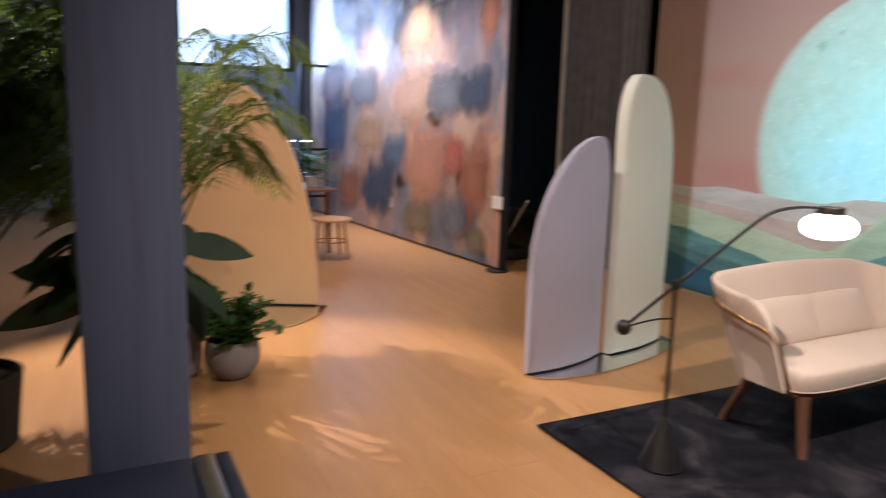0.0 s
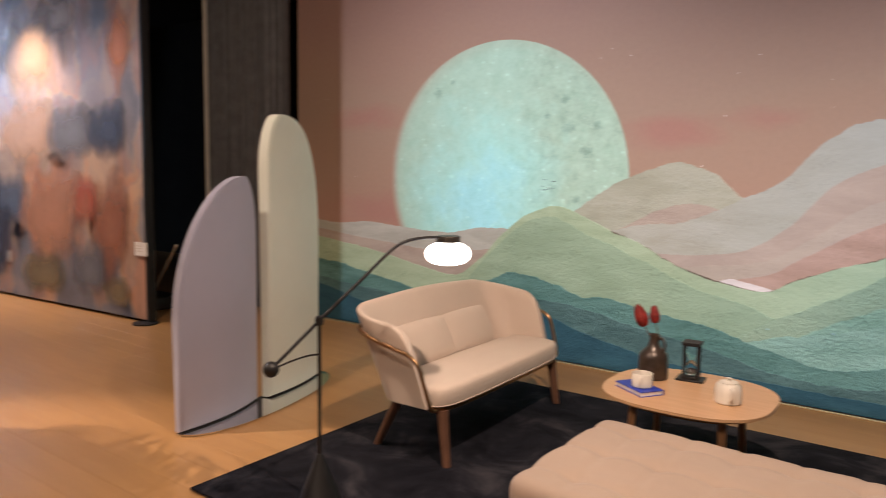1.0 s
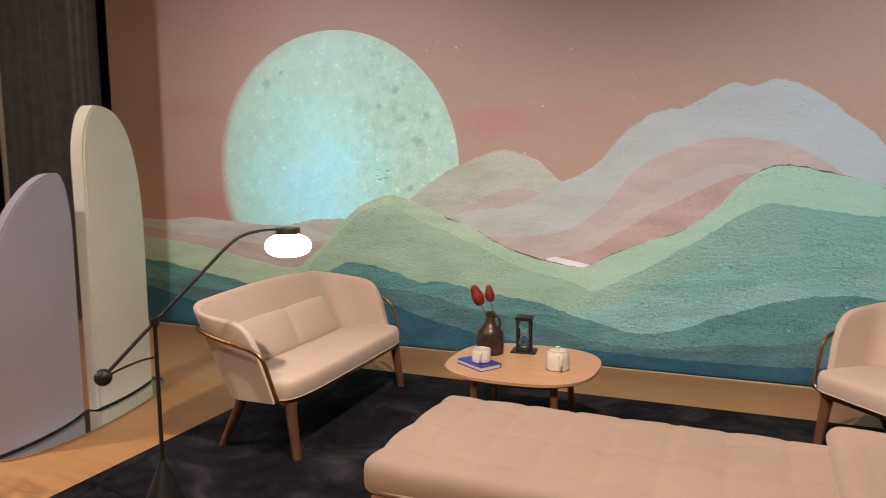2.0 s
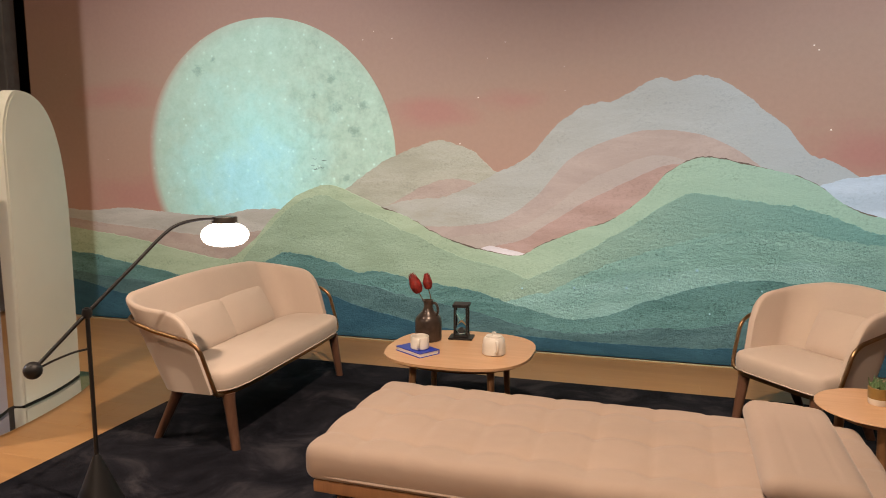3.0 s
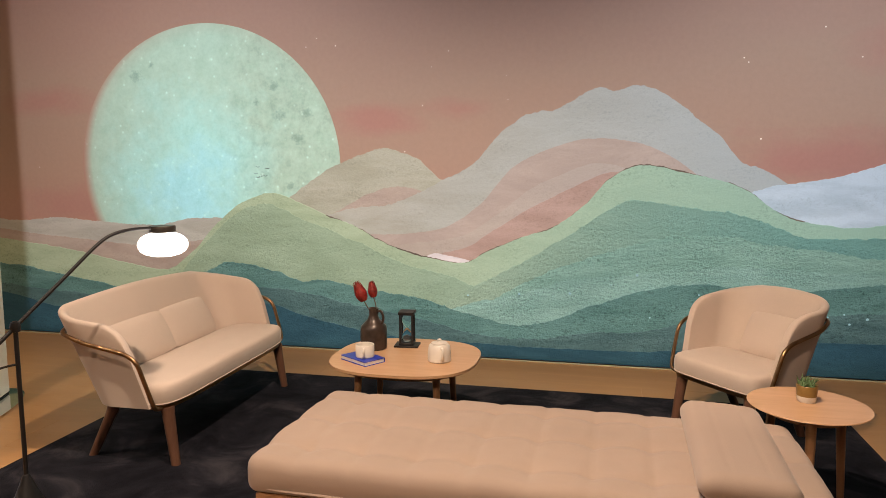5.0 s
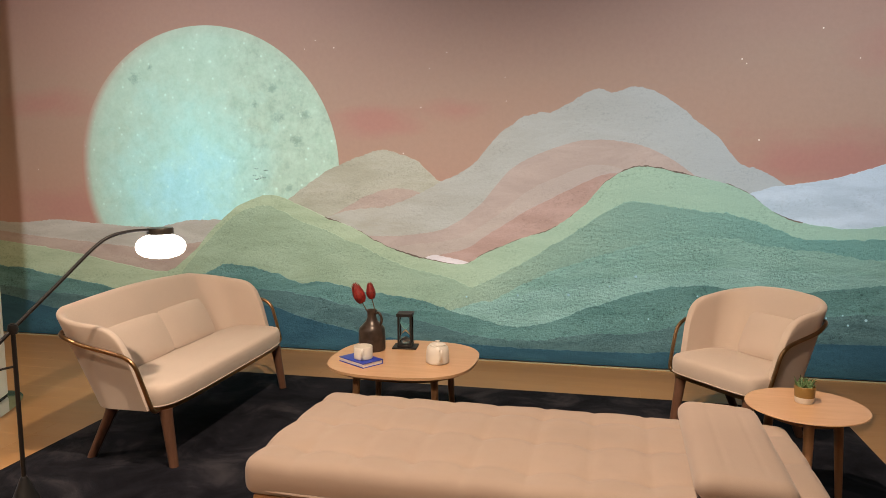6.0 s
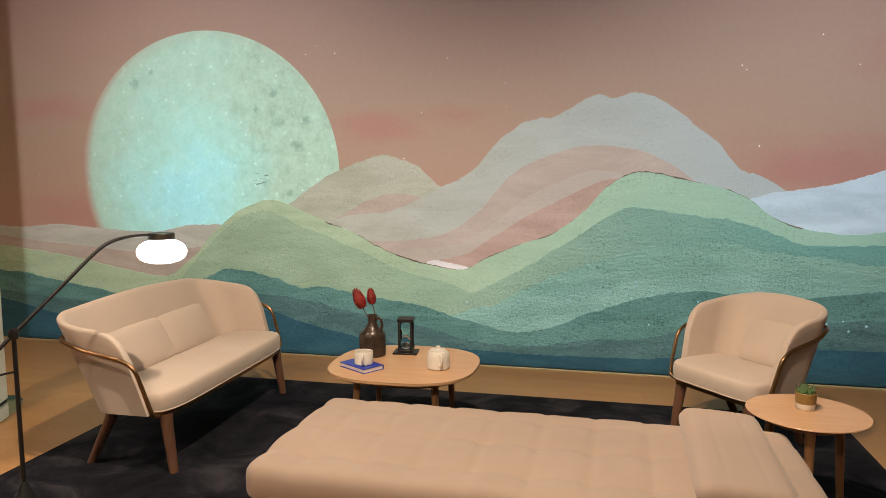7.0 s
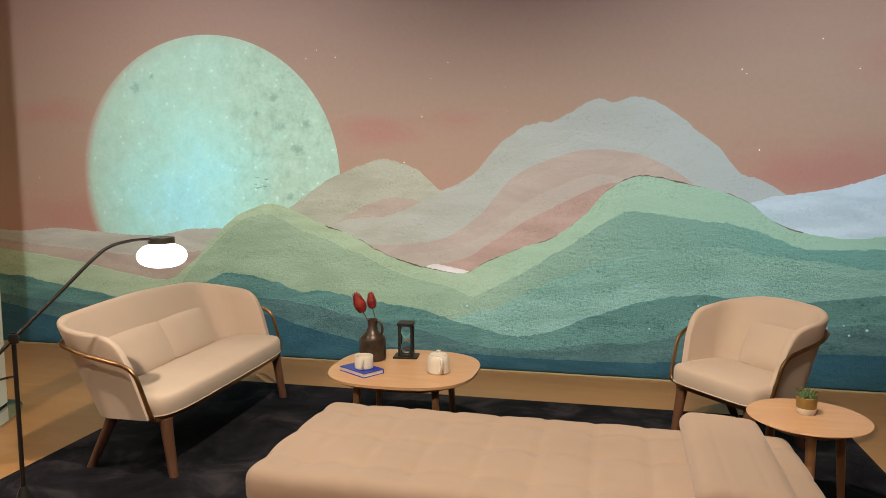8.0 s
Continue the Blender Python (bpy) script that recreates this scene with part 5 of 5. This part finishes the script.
def stool(m):
    ob = thing("stool", "round light wooden stool with four legs", "stool", m)
    part("seat", lathe([(0.0, 0.425), (0.208, 0.425), (0.216, 0.435), (0.216, 0.45), (0.2, 0.458), (0.0, 0.455)], 40), M_OAK, ob)
    for k in range(4):
        a = math.pi / 4 + k * math.pi / 2
        leg(ob, (0.15 * math.cos(a), 0.15 * math.sin(a), 0.43), (0.205 * math.cos(a), 0.205 * math.sin(a), 0), 0.015, 0.012, M_OAKLEG)
    part("ring", tube([(0.178 * math.cos(2 * math.pi * k / 28), 0.178 * math.sin(2 * math.pi * k / 28), 0.2) for k in range(28)], 0.007, 6, closed=True), M_OAKLEG, ob)
    return ob


stool(pose(-7.66, -2.74, 0))

fp = thing("table_plant", "leafy green plant in a small pot on the table", "plant", pose(-8.3, -2.78, 0.75))
part("pot", lathe([(0.0, 0.0), (0.06, 0.0), (0.085, 0.12), (0.0, 0.12)], 24), M_WHITE, fp)
rng = random.Random(31)
bm = bmesh.new()
for i in range(40):
    a, h = rng.uniform(0, 6.28), rng.uniform(0.1, 0.42)
    n = rng.uniform(0.2, 0.38)
    leaf_blade(bm, (0.03 * math.cos(a), 0.03 * math.sin(a), h), (n * math.cos(a), n * math.sin(a), h + rng.uniform(-0.06, 0.14)), 0.055, 0.04)
part("leaves", bm, M_LEAF2, fp)

fr = thing("shelf_frame", "tall black metal display frame in the corner", "shelf", pose(-11.4, -1.62, 0, 0, 0, 90))
for x in (-0.42, 0.0, 0.42):
    part("upright", box(x - 0.025, x + 0.025, -0.02, 0.02, 0, 2.42), M_BLACK, fr)
for z in (0.3, 1.06, 2.38):
    part("rail", box(-0.395, -0.025, -0.018, 0.018, z, z + 0.04), M_BLACK, fr)
    part("rail", box(0.025, 0.395, -0.018, 0.018, z, z + 0.04), M_BLACK, fr)

M_BULB = glow("pendant_lit", (1.0, 0.93, 0.82), 6.0)
for x, y in ((-10.0, -2.60), (-10.0, -2.36)):
    pl = thing("pendant_lamp", "small lit disc pendant on a thin cord", "lamp", pose(x, y, 0), "pendants")
    part("cord", tube([(0, 0, 1.27), (0, 0, CEIL_Z)], 0.004, 6), M_BLACK, pl)
    part("cap", lathe([(0.0, 1.275), (0.05, 1.27), (0.085, 1.25), (0.0, 1.248)], 24), M_BLACK, pl)
    part("disc", lathe([(0.0, 1.247), (0.08, 1.247), (0.075, 1.235), (0.0, 1.232)], 24), M_BULB, pl)

for x, y, z, ty in ((-8.25, -2.1, 3.42, -1.4), (-9.63, -2.2, 3.26, -1.5)):
    ts = thing("track_spot", "small black ceiling spotlight, lit", "lamp", look((x, y, z), (x, ty, 1.45)), "track spots")
    part("housing", lathe([(0.0, 0.16), (0.04, 0.16), (0.045, 0.15), (0.045, 0.012), (0.041, 0.012), (0.041, 0.02), (0.0, 0.02)], 24), M_BLACK, ts)
    part("lens", lathe([(0.0, 0.018), (0.036, 0.018), (0.036, 0.014), (0.0, 0.014)], 24), M_BULB, ts)
    single("lamp_drop", tube([(x, y - 0.06, z + 0.16), (x, y - 0.06, CEIL_Z)], 0.008, 8), M_BLACK, "thin black rod holding a spotlight", "rod")

hl = thing("hanging_sign", "small lit lilac box sign hanging over a white lamp", "sign", pose(-10.5, -5.155, 0))
part("cord", tube([(0, 0, 3.2), (0, 0, CEIL_Z)], 0.006, 6), M_BLACK, hl)
part("box", box(-0.03, 0.03, -0.08, 0.08, 2.89, 3.2, 0.008), glow("lilac_sign_lit", (0.86, 0.70, 1.0), 1.6), hl, "glowing lilac box")
part("link", tube([(0, 0, 2.795), (0, 0, 2.889)], 0.005, 6), M_BLACK, hl)
part("lamp", lathe([(0.0, 2.735), (0.055, 2.735), (0.065, 2.745), (0.065, 2.785), (0.055, 2.795), (0.0, 2.795)], 24), M_BULB, hl, "small white drum lamp")

# projector housing on the ceiling: its aperture gives the picture's straight left edge
pj = thing("projector", "unseen black ceiling projector, its open front crops the beam", "projector", pose(-2.6, -3.3, 3.8))
EDGE = 0.12 * 2.5 / 3.3
part("side", box(-EDGE - 0.012, -EDGE, -0.15, 0.12, -0.16, 0.16), M_BLACK, pj)
part("side", box(EDGE + 0.06, EDGE + 0.072, -0.15, 0.12, -0.16, 0.16), M_BLACK, pj)
part("back", box(-EDGE, EDGE + 0.06, -0.15, -0.14, -0.16, 0.16), M_BLACK, pj)
part("bottom", box(-EDGE, EDGE + 0.06, -0.139, 0.12, -0.16, -0.139), M_BLACK, pj)
part("bracket", tube([(0.0, -0.1, 0.165), (0.0, -0.1, CEIL_Z - 3.8)], 0.015, 8), M_BLACK, pj)
part("lid", box(-EDGE, EDGE + 0.06, -0.139, 0.12, 0.15, 0.16), M_BLACK, pj)

# second housing, added out of view: its bottom lip keeps light off the floor
pj2 = thing("projector", "unseen black ceiling projector, its open front crops the beam", "projector", pose(1.2, -3.3, 3.8))
part("back", box(-0.5, 0.5, -0.32, -0.30, -0.365, 0.16), M_BLACK, pj2)
part("bottom", box(-0.5, 0.5, -0.299, 0.3, -0.365, -0.345), M_BLACK, pj2)
part("lid", box(-0.5, 0.5, -0.299, 0.1, 0.15, 0.16), M_BLACK, pj2)
part("bracket", tube([(0.0, -0.1, 0.165), (0.0, -0.1, CEIL_Z - 3.8)], 0.015, 8), M_BLACK, pj2)

# ---------------------------------------------------------------- floor planks
floor = thing("floor", "warm oak plank floor, satin and lightly worn", "floor", kind="structure")
part("subfloor", box(-13.2, 3.55, -8.35, 2.45, -0.10, -0.008), M_SUB, floor)
W, LONG = 0.19, 2.2
shared = {}
rest = bmesh.new()
rng = random.Random(5)


def plank_mesh(length):
    key = round(length, 2)
    if key not in shared:
        me = mesh_of(box(0.0003, key - 0.0003, 0.0003, W - 0.0003, -0.0075, 0.0, 0.0005, 1), "plank", False)
        me.materials.append(M_FLOOR)
        shared[key] = me
    return shared[key]


y = -8.3
while y < 2.3:
    x = -13.1 - rng.choice((0.0, 0.55, 1.1, 1.65))
    while x < 3.4:
        if -7.2 < x < 2.0 and -5.1 < y < 0.0:
            ob = part("plank", plank_mesh(LONG), M_FLOOR, floor)
            ob.matrix_basis = pose(x, y, 0)
        else:
            bmesh.ops.translate(rest, verts=bmesh.ops.create_cube(rest, size=1, matrix=Matrix.Diagonal((LONG - 0.0014, W - 0.0012, 0.0075, 1)))["verts"], vec=(x + LONG / 2, y + W / 2, -0.00375))
        x += LONG
    y += W
tagged(part("far_planks", rest, M_FLOOR, floor, smooth=False), kind="stuff")
